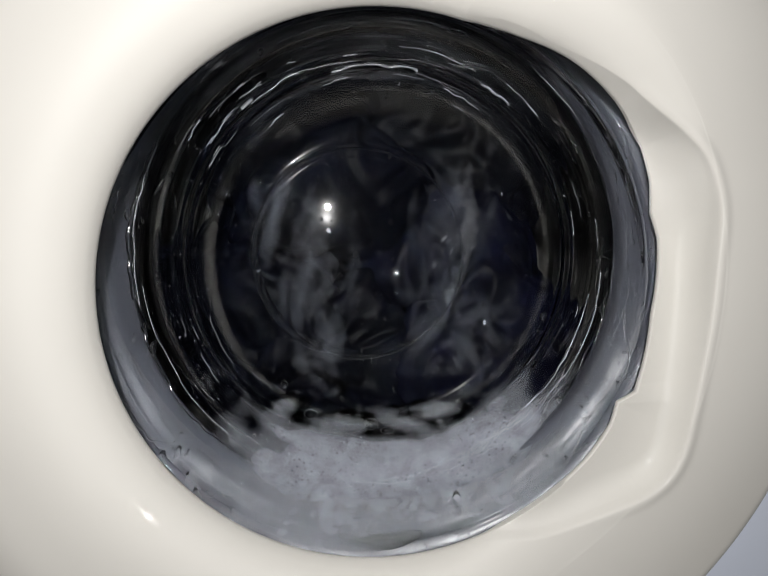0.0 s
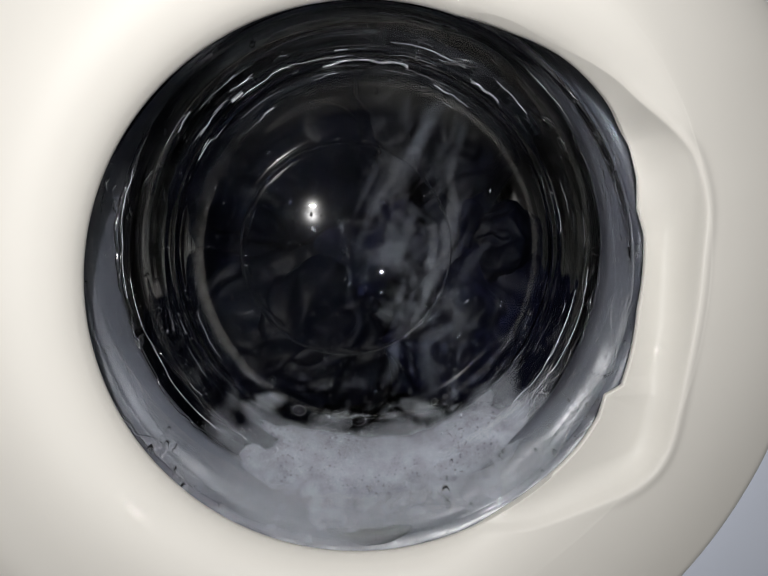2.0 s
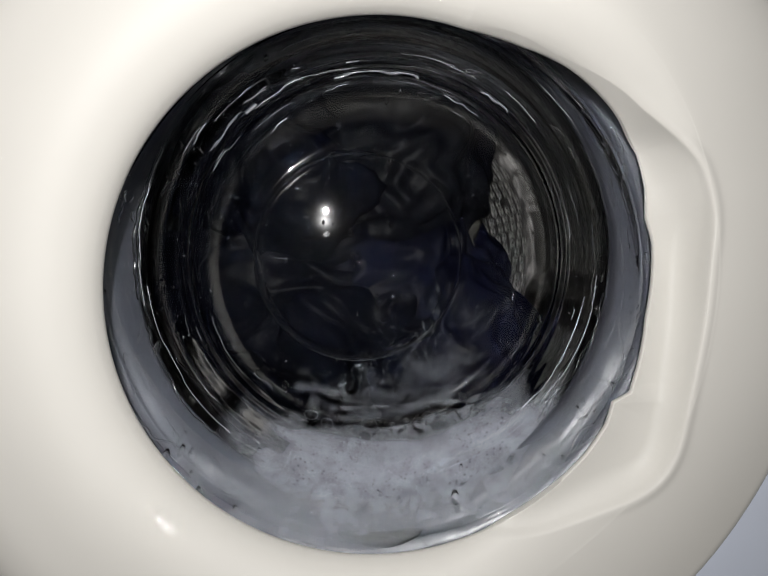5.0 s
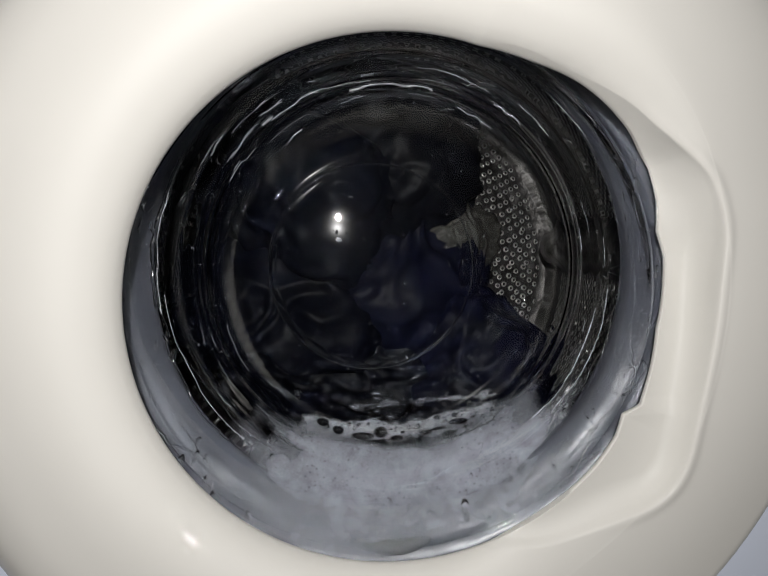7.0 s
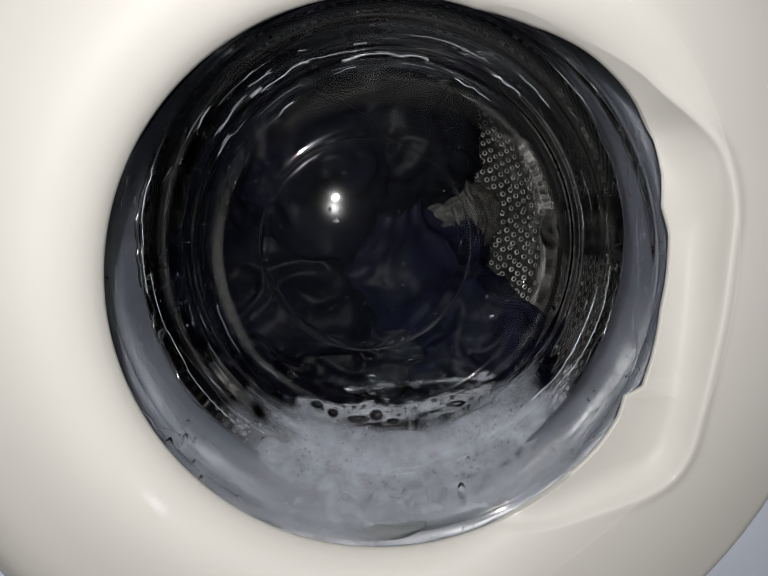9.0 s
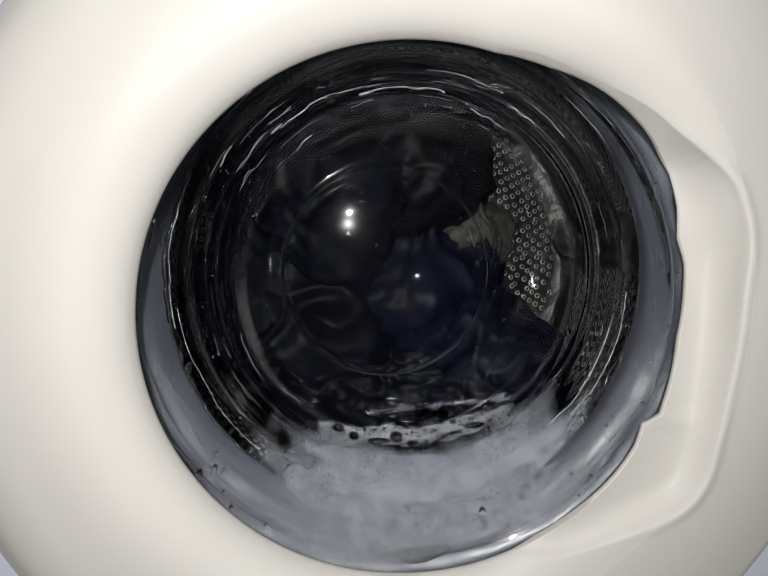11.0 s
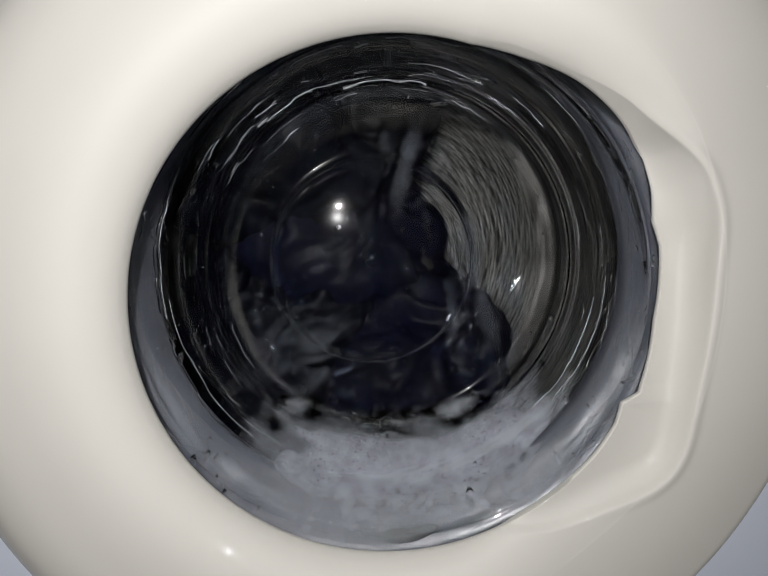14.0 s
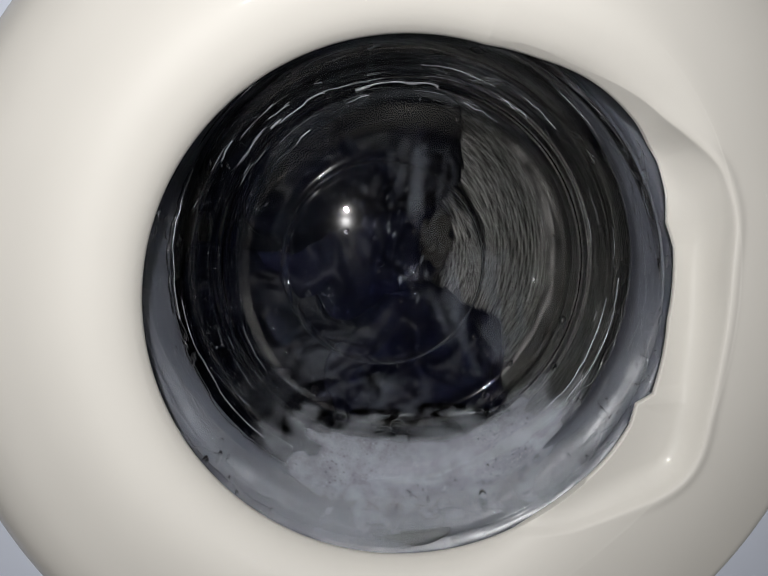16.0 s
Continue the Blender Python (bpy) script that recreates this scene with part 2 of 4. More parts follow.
def inside_distance(x, z, poly):
    """Signed distance to a closed outline, positive inside."""
    p, q = poly, np.roll(poly, -1, 0)
    best, inside = np.full(x.shape, 9.0), np.zeros(x.shape, bool)
    for (ax, az), (bx, bz) in zip(p, q):
        dx, dz = bx - ax, bz - az
        t = np.clip(((x - ax) * dx + (z - az) * dz) / (dx * dx + dz * dz + 1e-12), 0, 1)
        best = np.minimum(best, np.hypot(x - ax - t * dx, z - az - t * dz))
        cross = (az > z) != (bz > z)
        inside ^= cross & (x < (bx - ax) * (z - az) / (bz - az + 1e-12) + ax)
    return np.where(inside, best, -best)


def hole_growth(deg):
    """How far the opening widens within the scoop, by the angle round the axis."""
    knots = [(-60, 0.0), (-48, 0.0015), (-38, 0.0032), (-30, 0.0034), (-25, 0.0008), (-21.5, 0.0088), (-5, 0.0085), (10.5, 0.0142), (16, 0.0126), (22, 0.0168), (29, 0.0192), (40, 0.0156), (52, 0.0100), (62, 0.0046), (74, 0.0)]
    a, g = zip(*knots)
    return np.interp(deg, a, g, 0, 0)


def door_ring():
    n = 1200
    prof = spline(RING, 230)
    az = np.linspace(-math.pi, math.pi, n, endpoint=False)
    A, Rr = np.meshgrid(az, prof[:, 0])
    Y = np.repeat(prof[:, 1:2], n, 1)
    deg = np.degrees(A)
    low = smoothstep(62, 18, deg) * smoothstep(-85, -50, deg)
    fallen = np.where(Rr < 0.172, Y * 0.40, -0.0094 + 0.0095 * np.clip((Rr - 0.172) / 0.0785, 0, 1) ** 1.8 + 0.0124 * np.clip((Rr - 0.2380) / 0.0136, 0, 1) ** 3.5)
    Y = np.where((Y < 0.0124) & (np.arange(len(prof))[:, None] > 80), Y * (1 - low) + fallen * low, np.where(Y < 0, Y * (1 - 0.60 * low), Y))   # the dome is flatter round the scoop
    grow = hole_growth(np.degrees(A))
    fall = 1 - smoothstep(0.1425, 0.192, Rr)
    outer = smoothstep(0.20, 0.245, Rr)
    Rr = Rr * (1 - 0.008 * outer * smoothstep(-5, -35, deg) * smoothstep(-110, -70, deg) - 0.026 * outer * smoothstep(100, 140, np.abs(deg)) + 0.024 * outer * smoothstep(-5, 25, deg) * smoothstep(90, 60, deg))   # the rim is not quite round
    Rr = Rr + grow * fall
    X, Z = Rr * np.cos(A), Rr * np.sin(A)
    poly = spline(SCOOP, 90)
    poly = np.vstack([poly, [(-0.02, -0.1), (-0.02, 0.1)]])
    d = inside_distance(X, Z, poly)
    d = d - 0.0035 * smoothstep(0.0, -0.07, Z) * smoothstep(0.06, 0.13, X)
    d = d - 0.0038 * smoothstep(22, 45, deg) * smoothstep(75, 55, deg)
    front = smoothstep(0.010, 0.002, Y)                      # the wall of the opening stays
    right = smoothstep(0.10, 0.16, X)
    edge_r = 0.140 + grow
    edge_y = np.interp(Z, [-0.12, -0.06, -0.05, 0.03, 0.10, 0.13], [-0.001, 0.002, 0.0045, 0.0122, 0.0128, 0.007])
    floor_y = edge_y + np.interp(Z, [-0.11, 0.0, 0.06], [0.20, 0.24, 0.24]) * 0.016 * np.tanh((Rr - edge_r) / 0.016)
    width = 0.020 - 0.009 * right - 0.013 * smoothstep(0.04, 0.09, Z) * (1 - right)
    u = np.clip((d + 0.0012) / width, 0, 1)
    w = (1 - (1 - u) ** 2.2) * smoothstep(-0.05, 0.22, u)
    into = np.maximum(d + 0.0006, 0)
    ramp = into / (into + 0.9 * np.maximum(Rr - edge_r, 0) + 1e-4)      # higher up the hollow runs straight down to the opening
    ramp = ramp * smoothstep(-0.02, 0.10, ramp) * smoothstep(0.0, 0.010, into + np.maximum(Rr - edge_r, 0))
    top = smoothstep(0.010, 0.075, Z)
    w = w * (1 - top) + ramp * top
    lip = 0.0009 * np.exp(-((d + 0.0025) / 0.0030) ** 2) * right
    under = np.arange(len(prof))[:, None] < int(np.argmin(prof[:, 0]))
    Y = np.where(under, Y + (np.maximum(edge_y, 0) + 0.003) * w, Y + np.clip(floor_y - Y, 0, 1) * w - front * lip)
    verts = np.stack([X + CX, Y, Z + CZ], -1).reshape(-1, 3)
    return link_mesh("ring", verts.tolist(), grid_faces(len(prof), n), CREAM, door, "glossy cream plastic ring with a finger scoop")


door_ring()

# profile of the bowl, from the flange to the middle: depth, radius, sideways and upward shift of its axis
BOWL = [(0.0140, 0.163, 0.000, 0.000), (0.0142, 0.154, 0.000, 0.001), (0.0190, 0.1455, 0.001, 0.003), (0.0300, 0.1405, 0.003, 0.010), (0.0450, 0.1355, 0.004, 0.0155), (0.0550, 0.1285, 0.004, 0.0155),
        (0.0620, 0.1235, 0.004, 0.0150), (0.0720, 0.1180, 0.005, 0.0145), (0.0830, 0.1115, 0.006, 0.014), (0.0910, 0.1020, 0.006, 0.014), (0.0950, 0.0900, 0.003, 0.0145),
        (0.0965, 0.0780, -0.002, 0.015), (0.0960, 0.0700, -0.006, 0.0155), (0.0945, 0.0640, -0.009, 0.0155), (0.0935, 0.0480, -0.010, 0.0155), (0.0928, 0.0240, -0.010, 0.0155), (0.0925, 0.0020, -0.010, 0.0155)]


def bowl_surface(prof, n, out=0.0):
    """Rings of points of the bowl, moved out along the profile's normal."""
    p = np.array(prof)
    t = np.gradient(p[:, :2], axis=0)
    t /= np.linalg.norm(t, axis=1)[:, None] + 1e-12
    y = p[:, 0] - t[:, 1] * out
    r = np.maximum(p[:, 1] + t[:, 0] * out, 0.0005)
    az = np.linspace(0, TAU, n, endpoint=False)
    V = np.empty((len(p), n, 3))
    V[:, :, 0] = CX + p[:, 2:3] + r[:, None] * np.cos(az)
    V[:, :, 1] = y[:, None]
    V[:, :, 2] = CZ + p[:, 3:4] + r[:, None] * np.sin(az)
    return V


def glass_bowl():
    n = 240
    prof = spline(BOWL, 170)
    wave = smoothstep(0.050, 0.056, prof[:, 0]) * smoothstep(0.092, 0.086, prof[:, 0]) * (prof[:, 1] > 0.1)
    a, b = bowl_surface(prof, n, 0.0), bowl_surface(prof, n, 0.006)
    az = np.linspace(0, TAU, n, endpoint=False)
    foot = 1 - 0.92 * np.exp(-((np.degrees(az) - 268) / 42) ** 4)
    ripple = (wave * np.sin(prof[:, 0] * TAU / 0.0098 + 1.3 * np.sin(prof[:, 0] * 260)))[:, None] * foot[None] * 0.00034
    for side in (a, b):
        side[:, :, 0] += ripple * np.cos(az)
        side[:, :, 2] += ripple * np.sin(az)
    b[:, :, 1] += np.where(prof[:, 1] < 0.075, 1, 0)[:, None] * smoothstep(0.075, 0.066, prof[:, 1])[:, None] * (0.0025 + 0.03 * (b[:, :, 2] - CZ - 0.0155))
    rim = 0.0007 * np.exp(-((prof[:, 1] - 0.0665) / 0.0028) ** 2)
    a[:, :, 1] -= 0.6 * rim[:, None]
    lean = smoothstep(0.105, 0.088, prof[:, 1])[:, None] * (prof[:, 0:1] > 0.08)
    for side in (a, b):
        side[:, :, 1] += lean * 0.048 * (side[:, :, 2] - CZ - 0.0155)
    k = len(prof)
    verts = a.reshape(-1, 3).tolist() + b[::-1].reshape(-1, 3).tolist()
    faces = grid_faces(2 * k, n)
    faces += [(((2 * k - 1) * n + j), ((2 * k - 1) * n + (j + 1) % n), (j + 1) % n, j) for j in range(n)]
    ob = link_mesh("glass_bowl", verts, faces, GLASS, door, "thick clear glass bowl, wet with suds")
    ob.visible_shadow = False
    return ob


glass_bowl()


def mould_mark():
    """A fine raised circle on the base of the bowl."""
    n, m, R0 = 200, 10, 0.0690
    V = []
    for i in range(n):
        a = TAU * i / n
        for j in range(m):
            b = TAU * j / m
            r = R0 + 0.0008 * math.cos(b)
            V.append((CX - 0.008 + r * math.cos(a), 0.0951 + 0.048 * r * math.sin(a) + 0.0006 * math.sin(b), CZ + 0.0155 + r * math.sin(a)))
    F = [(i * m + j, ((i + 1) % n) * m + j, ((i + 1) % n) * m + (j + 1) % m, i * m + (j + 1) % m) for i in range(n) for j in range(m)]
    ob = link_mesh("mould_mark", V, F, GLASS, door, "fine raised circle in the glass")
    ob.visible_shadow = False


mould_mark()


# ---- seal, tub and drum ----
SEAL = [(0.026, 0.176, 0, 0), (0.0235, 0.166, 0, 0), (0.0250, 0.158, 0, 0.002), (0.0290, 0.1540, 0.001, 0.004), (0.0301, 0.1556, 0.0012, 0.0045), (0.0308, 0.1558, 0.0014, 0.005), (0.0318, 0.1528, 0.002, 0.006), (0.0330, 0.1512, 0.002, 0.007), (0.0355, 0.1487, 0.003, 0.010), (0.0400, 0.1462, 0.0035, 0.013),
        (0.0445, 0.1446, 0.004, 0.0153), (0.0490, 0.1450, 0.004, 0.0155), (0.0515, 0.1475, 0.004, 0.0155), (0.053, 0.152, 0.004, 0.0155), (0.055, 0.165, 0.003, 0.012), (0.062, 0.185, 0, 0.005), (0.075, 0.195, 0, 0)]


def door_seal():
    n = 200
    prof = spline(SEAL, 130)
    deg = (np.degrees(np.linspace(0, TAU, n, endpoint=False)) + 180) % 360 - 180
    near = smoothstep(-70, -25, deg) * smoothstep(60, 30, deg)
    prof_near = smoothstep(0.030, 0.042, prof[:, 0]) * smoothstep(0.056, 0.050, prof[:, 0])
    V = bowl_surface(prof, n)
    push = 0.0030 * prof_near[:, None] * near[None]
    V[:, :, 0] -= push * np.cos(np.radians(deg))
    V[:, :, 2] -= push * np.sin(np.radians(deg))
    for i in range(V.shape[0]):
        for j in range(n):
            V[i, j, 1] += 0.0012 * noise.noise(Vector(V[i, j]) * 45)
    link_mesh("door_seal", V.reshape(-1, 3).tolist(), grid_faces(V.shape[0], n), RUBBER, machine, "wet grey rubber door seal")


door_seal()


def dark_gap_blob():
    """An added dark blob by the lowest fold of the seal, painting the dark gap below the foam."""
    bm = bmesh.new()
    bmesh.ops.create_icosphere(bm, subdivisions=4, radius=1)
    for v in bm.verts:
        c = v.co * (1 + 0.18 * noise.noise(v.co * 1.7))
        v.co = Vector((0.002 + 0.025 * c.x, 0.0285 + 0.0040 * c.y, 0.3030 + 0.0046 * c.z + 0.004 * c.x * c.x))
    part("dark_gap_blob", bm, TUB, machine, "dark blob added for the shaded gap below the foam")


dark_gap_blob()


def lathe(name, prof, n, mat, parent, label="", flip=False):
    V = [(CX + r * math.cos(a), y, CZ + r * math.sin(a)) for y, r in prof for a in np.linspace(0, TAU, n, endpoint=False)]
    return link_mesh(name, V, grid_faces(len(prof), n, flip=flip), mat, parent, label)


lathe("tub", [(0.060, 0.20), (0.062, 0.262), (0.42, 0.262), (0.42, 0.02), (0.425, 0.02), (0.425, 0.268), (0.055, 0.268), (0.055, 0.20)], 96, TUB, machine, "dark plastic outer tub")

drum = new("drum")
drum.parent = machine
drum["label"] = "perforated stainless steel drum"
drum.location = (CX, 0, CZ)


def drum_shell():
    """Rolled steel drum with a front lip, lifters and many pressed holes."""
    prof = spline([(0.078, 0.180), (0.076, 0.184), (0.077, 0.200), (0.084, 0.225), (0.095, 0.238), (0.12, 0.240), (0.25, 0.240), (0.36, 0.240), (0.385, 0.232), (0.392, 0.20), (0.388, 0.16), (0.386, 0.12), (0.383, 0.09), (0.380, 0.06), (0.379, 0.03), (0.378, 0.002)], 150)
    n = 180
    V = []
    for y, r in prof:
        for a in np.linspace(0, TAU, n, endpoint=False):
            rib = 0.0065 * math.cos(6 * a + 9 * r) * math.sin(math.pi * min(r, 0.2) / 0.2) if y > 0.3 and r < 0.2 else 0.0
            V.append((r * math.cos(a), y - abs(rib) - 0.5 * rib, r * math.sin(a)))
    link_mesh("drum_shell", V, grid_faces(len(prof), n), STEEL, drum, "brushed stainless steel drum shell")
    verts, faces = [], []

    def dimple(c, u, v, w, r):
        """A pressed bump round a hole."""
        k, m = len(verts), 8
        for rad, h in ((r * 1.35, 0.0), (r * 1.0, 0.0017), (r * 0.62, 0.0016), (r * 0.08, 0.0002)):
            for i in range(m):
                a = TAU * i / m
                verts.append(tuple(c + u * (rad * math.cos(a)) + v * (rad * math.sin(a)) + w * (h + 0.0004)))
        for f in grid_faces(4, m):
            faces.append(tuple(k + q for q in f))

    for row in range(22):
        y = 0.115 + row * 0.0105
        count = 130
        for i in range(count):
            a = TAU * (i + 0.5 * (row % 2)) / count
            if (a % (TAU / 3)) < 0.22:
                continue
            c = Vector((0.2398 * math.cos(a), y + 0.0105 * ((12 * a / TAU) % 1.0), 0.2398 * math.sin(a)))
            w = Vector((-math.cos(a), 0, -math.sin(a)))
            dimple(c, Vector((0, 1, 0)), w.cross(Vector((0, 1, 0))), w, 0.0024)
    for ring in range(15):
        base = 0.075 + ring * 0.0092
        count = int(TAU * base / 0.0100)
        for i in range(count):
            a = TAU * (i + 0.5 * (ring % 2)) / count
            r = base + 0.0092 * ((30 * a / TAU) % 1.0) + 0.0016 * math.sin(57.3 * a + 13 * ring)           # the rows wind outwards
            y = float(np.interp(r, [0.06, 0.12, 0.20], [0.380, 0.386, 0.392]))
            rib = 0.0065 * math.cos(6 * a + 9 * r) * math.sin(math.pi * min(r, 0.2) / 0.2)
            dimple(Vector((r * math.cos(a), y - 0.0006 - abs(rib) - 0.5 * rib, r * math.sin(a))), Vector((1, 0, 0)), Vector((0, 0, 1)), Vector((0, -1, 0)), 0.0026)
    ob = link_mesh("drum_holes", verts, faces, COLLAR, drum, "rows of pressed holes in the steel")
    ob.data.materials.append(TUB)
    ob.data.polygons.foreach_set("material_index", [1 if i % 24 >= 16 else 0 for i in range(len(faces))])
    ob["kind"] = "stuff"
    for k in range(3):
        a0 = TAU * k / 3 + 0.11
        V = []
        for y in np.linspace(0.11, 0.36, 26):
            e = min(1, (y - 0.105) / 0.03, (0.365 - y) / 0.03)
            for s in np.linspace(-1, 1, 15):
                h = 0.045 * max(0, 1 - s * s) ** 0.7 * e
                V.append(((0.2405 - h) * math.cos(a0 + 0.13 * s), y, (0.2405 - h) * math.sin(a0 + 0.13 * s)))
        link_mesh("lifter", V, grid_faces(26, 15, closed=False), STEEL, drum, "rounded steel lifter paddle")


drum_shell()


# ---- laundry ----
def garment(name, size, seed, mat, label, folds=1.0):
    """A wet crumpled garment: a soft lump with long sharp folds; its mesh is centred on its own origin."""
    bm = bmesh.new()
    bmesh.ops.create_icosphere(bm, subdivisions=6, radius=1)
    off = Vector((seed * 3.7, seed * 1.9, seed * 5.3))
    for v in bm.verts:
        d = v.co.normalized()
        q = d * 1.6 + off
        warp = Vector((noise.noise(q * 1.3), noise.noise(q * 1.3 + Vector((9, 0, 0))), noise.noise(q * 1.3 + Vector((0, 9, 0)))))
        big = noise.noise(q * 0.9) * 0.25
        f1 = 1 - abs(noise.noise((q + warp * 0.9) * 1.0)) * 2.2
        f2 = 1 - abs(noise.noise((q + warp * 0.6) * 2.3 + off)) * 2.2
        r = 1 + big + folds * (0.10 * f1 + 0.035 * f2)
        v.co = Vector((d.x * size[0] * r, d.y * size[1] * r, d.z * size[2] * r))
    ob = part(name, bm, mat, None)
    return tagged(ob, label, "laundry", "wet laundry in the drum")


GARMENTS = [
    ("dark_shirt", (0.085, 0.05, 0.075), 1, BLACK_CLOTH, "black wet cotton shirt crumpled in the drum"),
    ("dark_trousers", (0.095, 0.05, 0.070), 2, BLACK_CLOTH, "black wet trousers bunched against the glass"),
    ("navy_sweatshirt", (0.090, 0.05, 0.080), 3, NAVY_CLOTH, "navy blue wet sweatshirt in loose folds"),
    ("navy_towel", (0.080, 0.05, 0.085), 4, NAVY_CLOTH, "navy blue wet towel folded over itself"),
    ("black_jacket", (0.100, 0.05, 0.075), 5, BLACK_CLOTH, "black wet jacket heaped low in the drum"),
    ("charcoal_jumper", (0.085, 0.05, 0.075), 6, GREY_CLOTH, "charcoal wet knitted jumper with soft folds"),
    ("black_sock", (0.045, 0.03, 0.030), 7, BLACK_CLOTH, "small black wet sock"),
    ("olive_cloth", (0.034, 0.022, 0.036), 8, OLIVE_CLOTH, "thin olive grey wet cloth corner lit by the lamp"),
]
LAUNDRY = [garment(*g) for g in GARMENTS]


def foam_veil(ob, seed, reach):
    """Thin smears of foam lying on the front of a garment."""
    me = ob.data
    verts, faces, thick, index = [], [], [], {}
    nrm = [v.normal for v in me.vertices]
    for p in me.polygons:
        if p.normal.y > -0.25:
            continue
        f = []
        for i in p.vertices:
            if i not in index:
                v = me.vertices[i].co
                index[i] = len(verts)
                verts.append(tuple(v + nrm[i] * 0.0016))
                q = Vector((v.x * 26 + seed * 5, v.y * 8, v.z * 9 + seed))
                edge = smoothstep(0.25, 0.6, -nrm[i].y)
                thick.append(float(noise.noise(q) * 0.9 - 0.42 + reach) * float(edge) - 0.6 * (1 - float(edge)))
            f.append(index[i])
        faces.append(tuple(f))
    sheet = link_mesh("foam_smear", verts, faces, VEIL, ob, "thin grey smear of soap foam")
    at = sheet.data.attributes.new("thick", "FLOAT", "POINT")
    at.data.foreach_set("value", thick)


for k, ob in enumerate(LAUNDRY[:6]):
    foam_veil(ob, k + 1, (-0.26, -0.36, -0.36, -0.40, -0.36, -0.36)[k])


def suds_specks(ob, seed, count):
    """Sparkling small suds and short fibres on the front of a garment."""
    r = random.Random(seed)
    pool = [v for v in ob.data.vertices if v.normal.y < -0.55]
    centres = [r.choice(pool).co.copy() for _ in range(9)]
    bm = bmesh.new()
    for k in range(count):
        v = r.choice(pool)
        if k % 3:
            c = r.choice(centres)
            near = [w for w in r.sample(pool, 24)]
            v = min(near, key=lambda w: (w.co - c).length)
        s = 0.00016 * math.exp(r.gauss(0, 0.55))
        long = 1
        if r.random() < 0.22:
            s, long = s * 0.5, r.uniform(4, 14)
        m = Matrix.Translation(v.co + v.normal * 0.001) @ Matrix.Rotation(0.6 + r.gauss(0, 0.8), 4, "Y") @ Matrix.Diagonal((s, s, s * long, 1))
        bmesh.ops.create_icosphere(bm, subdivisions=1, radius=1, matrix=m)
    sp = part("suds_specks", bm, SUDS_GLINT, ob, "tiny bright suds specks")
    sp["kind"] = "stuff"


for k, ob in enumerate(LAUNDRY[:6]):
    suds_specks(ob, 30 + k, 460)


def pale_ribbon():
    """A short pale ribbed tape sewn to a garment, gently curved."""
    n, m = 60, 7
    V = []
    for side in (0.0, 0.0011):
        for i in range(n):
            u = i / (n - 1) * 2 - 1
            for j in range(m):
                v = j / (m - 1) * 2 - 1
                V.append((u * 0.036, side + 0.0025 * u * u + 0.0003 * math.sin(i * 1.9), v * 0.0062 * (1 - 0.15 * u) + 0.004 * u * u))
    F = grid_faces(n, m, closed=False) + [tuple(q + n * m for q in f[::-1]) for f in grid_faces(n, m, closed=False)]
    ring = [i * m for i in range(n)] + [(n - 1) * m + j for j in range(1, m)] + [i * m + m - 1 for i in range(n - 2, -1, -1)] + list(range(m - 2, 0, -1))
    F += [(ring[i], ring[(i + 1) % len(ring)], ring[(i + 1) % len(ring)] + n * m, ring[i] + n * m) for i in range(len(ring))]
    return tagged(link_mesh("pale_ribbon", V, F, RIBBON), "short pale green ribbed tape among the dark laundry", "ribbon", "wet laundry in the drum")


RIBBON_TAPE = pale_ribbon()


# ---- soap foam and water behind the glass ----
def foam_bank():
    """Foam that fills the low part of the bowl's back, thinning out to both sides and upwards."""
    n = 260
    prof = spline(BOWL, 170)
    keep = (prof[:, 0] > 0.0165) & (prof[:, 1] > 0.080)
    V = bowl_surface(prof, n * 2, 0.0068)[keep]
    az = np.linspace(0, 360, n * 2, endpoint=False)
    cols = [j for j in range(n * 2) if 210 <= az[j] <= 340]
    V = V[:, cols]
    rows_n, m = V.shape[:2]
    verts, thick = [], []
    for i in range(rows_n):
        for jj, j in enumerate(cols):
            v = Vector(V[i, jj])
            a = az[j] - 360
            w = 9 * noise.noise(Vector((i * 0.05, 3.1, j * 0.01))) + 5 * noise.noise(v * 60)
            side = float(smoothstep(-140, -112, a + w) * smoothstep(-30, -58, a + w))
            depth = V[i, jj, 1]
            top = float(smoothstep(0.0850, 0.0715, depth + 0.005 * noise.noise(v * 45) + 0.009 * noise.noise(v * 14)))
            verts.append(tuple(v + Vector((0, 0.0012, -0.0004)) * abs(noise.noise(v * 70))))
            thin = 0.34 * float(smoothstep(0.060, 0.022, depth)) + 0.80 * math.exp(-((a + 80) / 11) ** 2 - ((depth - 0.0215) / 0.0045) ** 2)
            pores = 0.40 * max(0.0, noise.noise(v * 230)) * float(smoothstep(0.060, 0.035, depth)) + 0.07 * noise.noise(v * 90)
            thick.append(1.00 * side * top - 0.36 - thin - pores)
    ob = link_mesh("soap_foam", verts, grid_faces(rows_n, m, closed=False), FOAM, None)
    ob.data.attributes.new("thick", "FLOAT", "POINT").data.foreach_set("value", thick)
    tagged(ob, "greyish white soap foam pooled behind the glass", "foam", kind="stuff")


foam_bank()


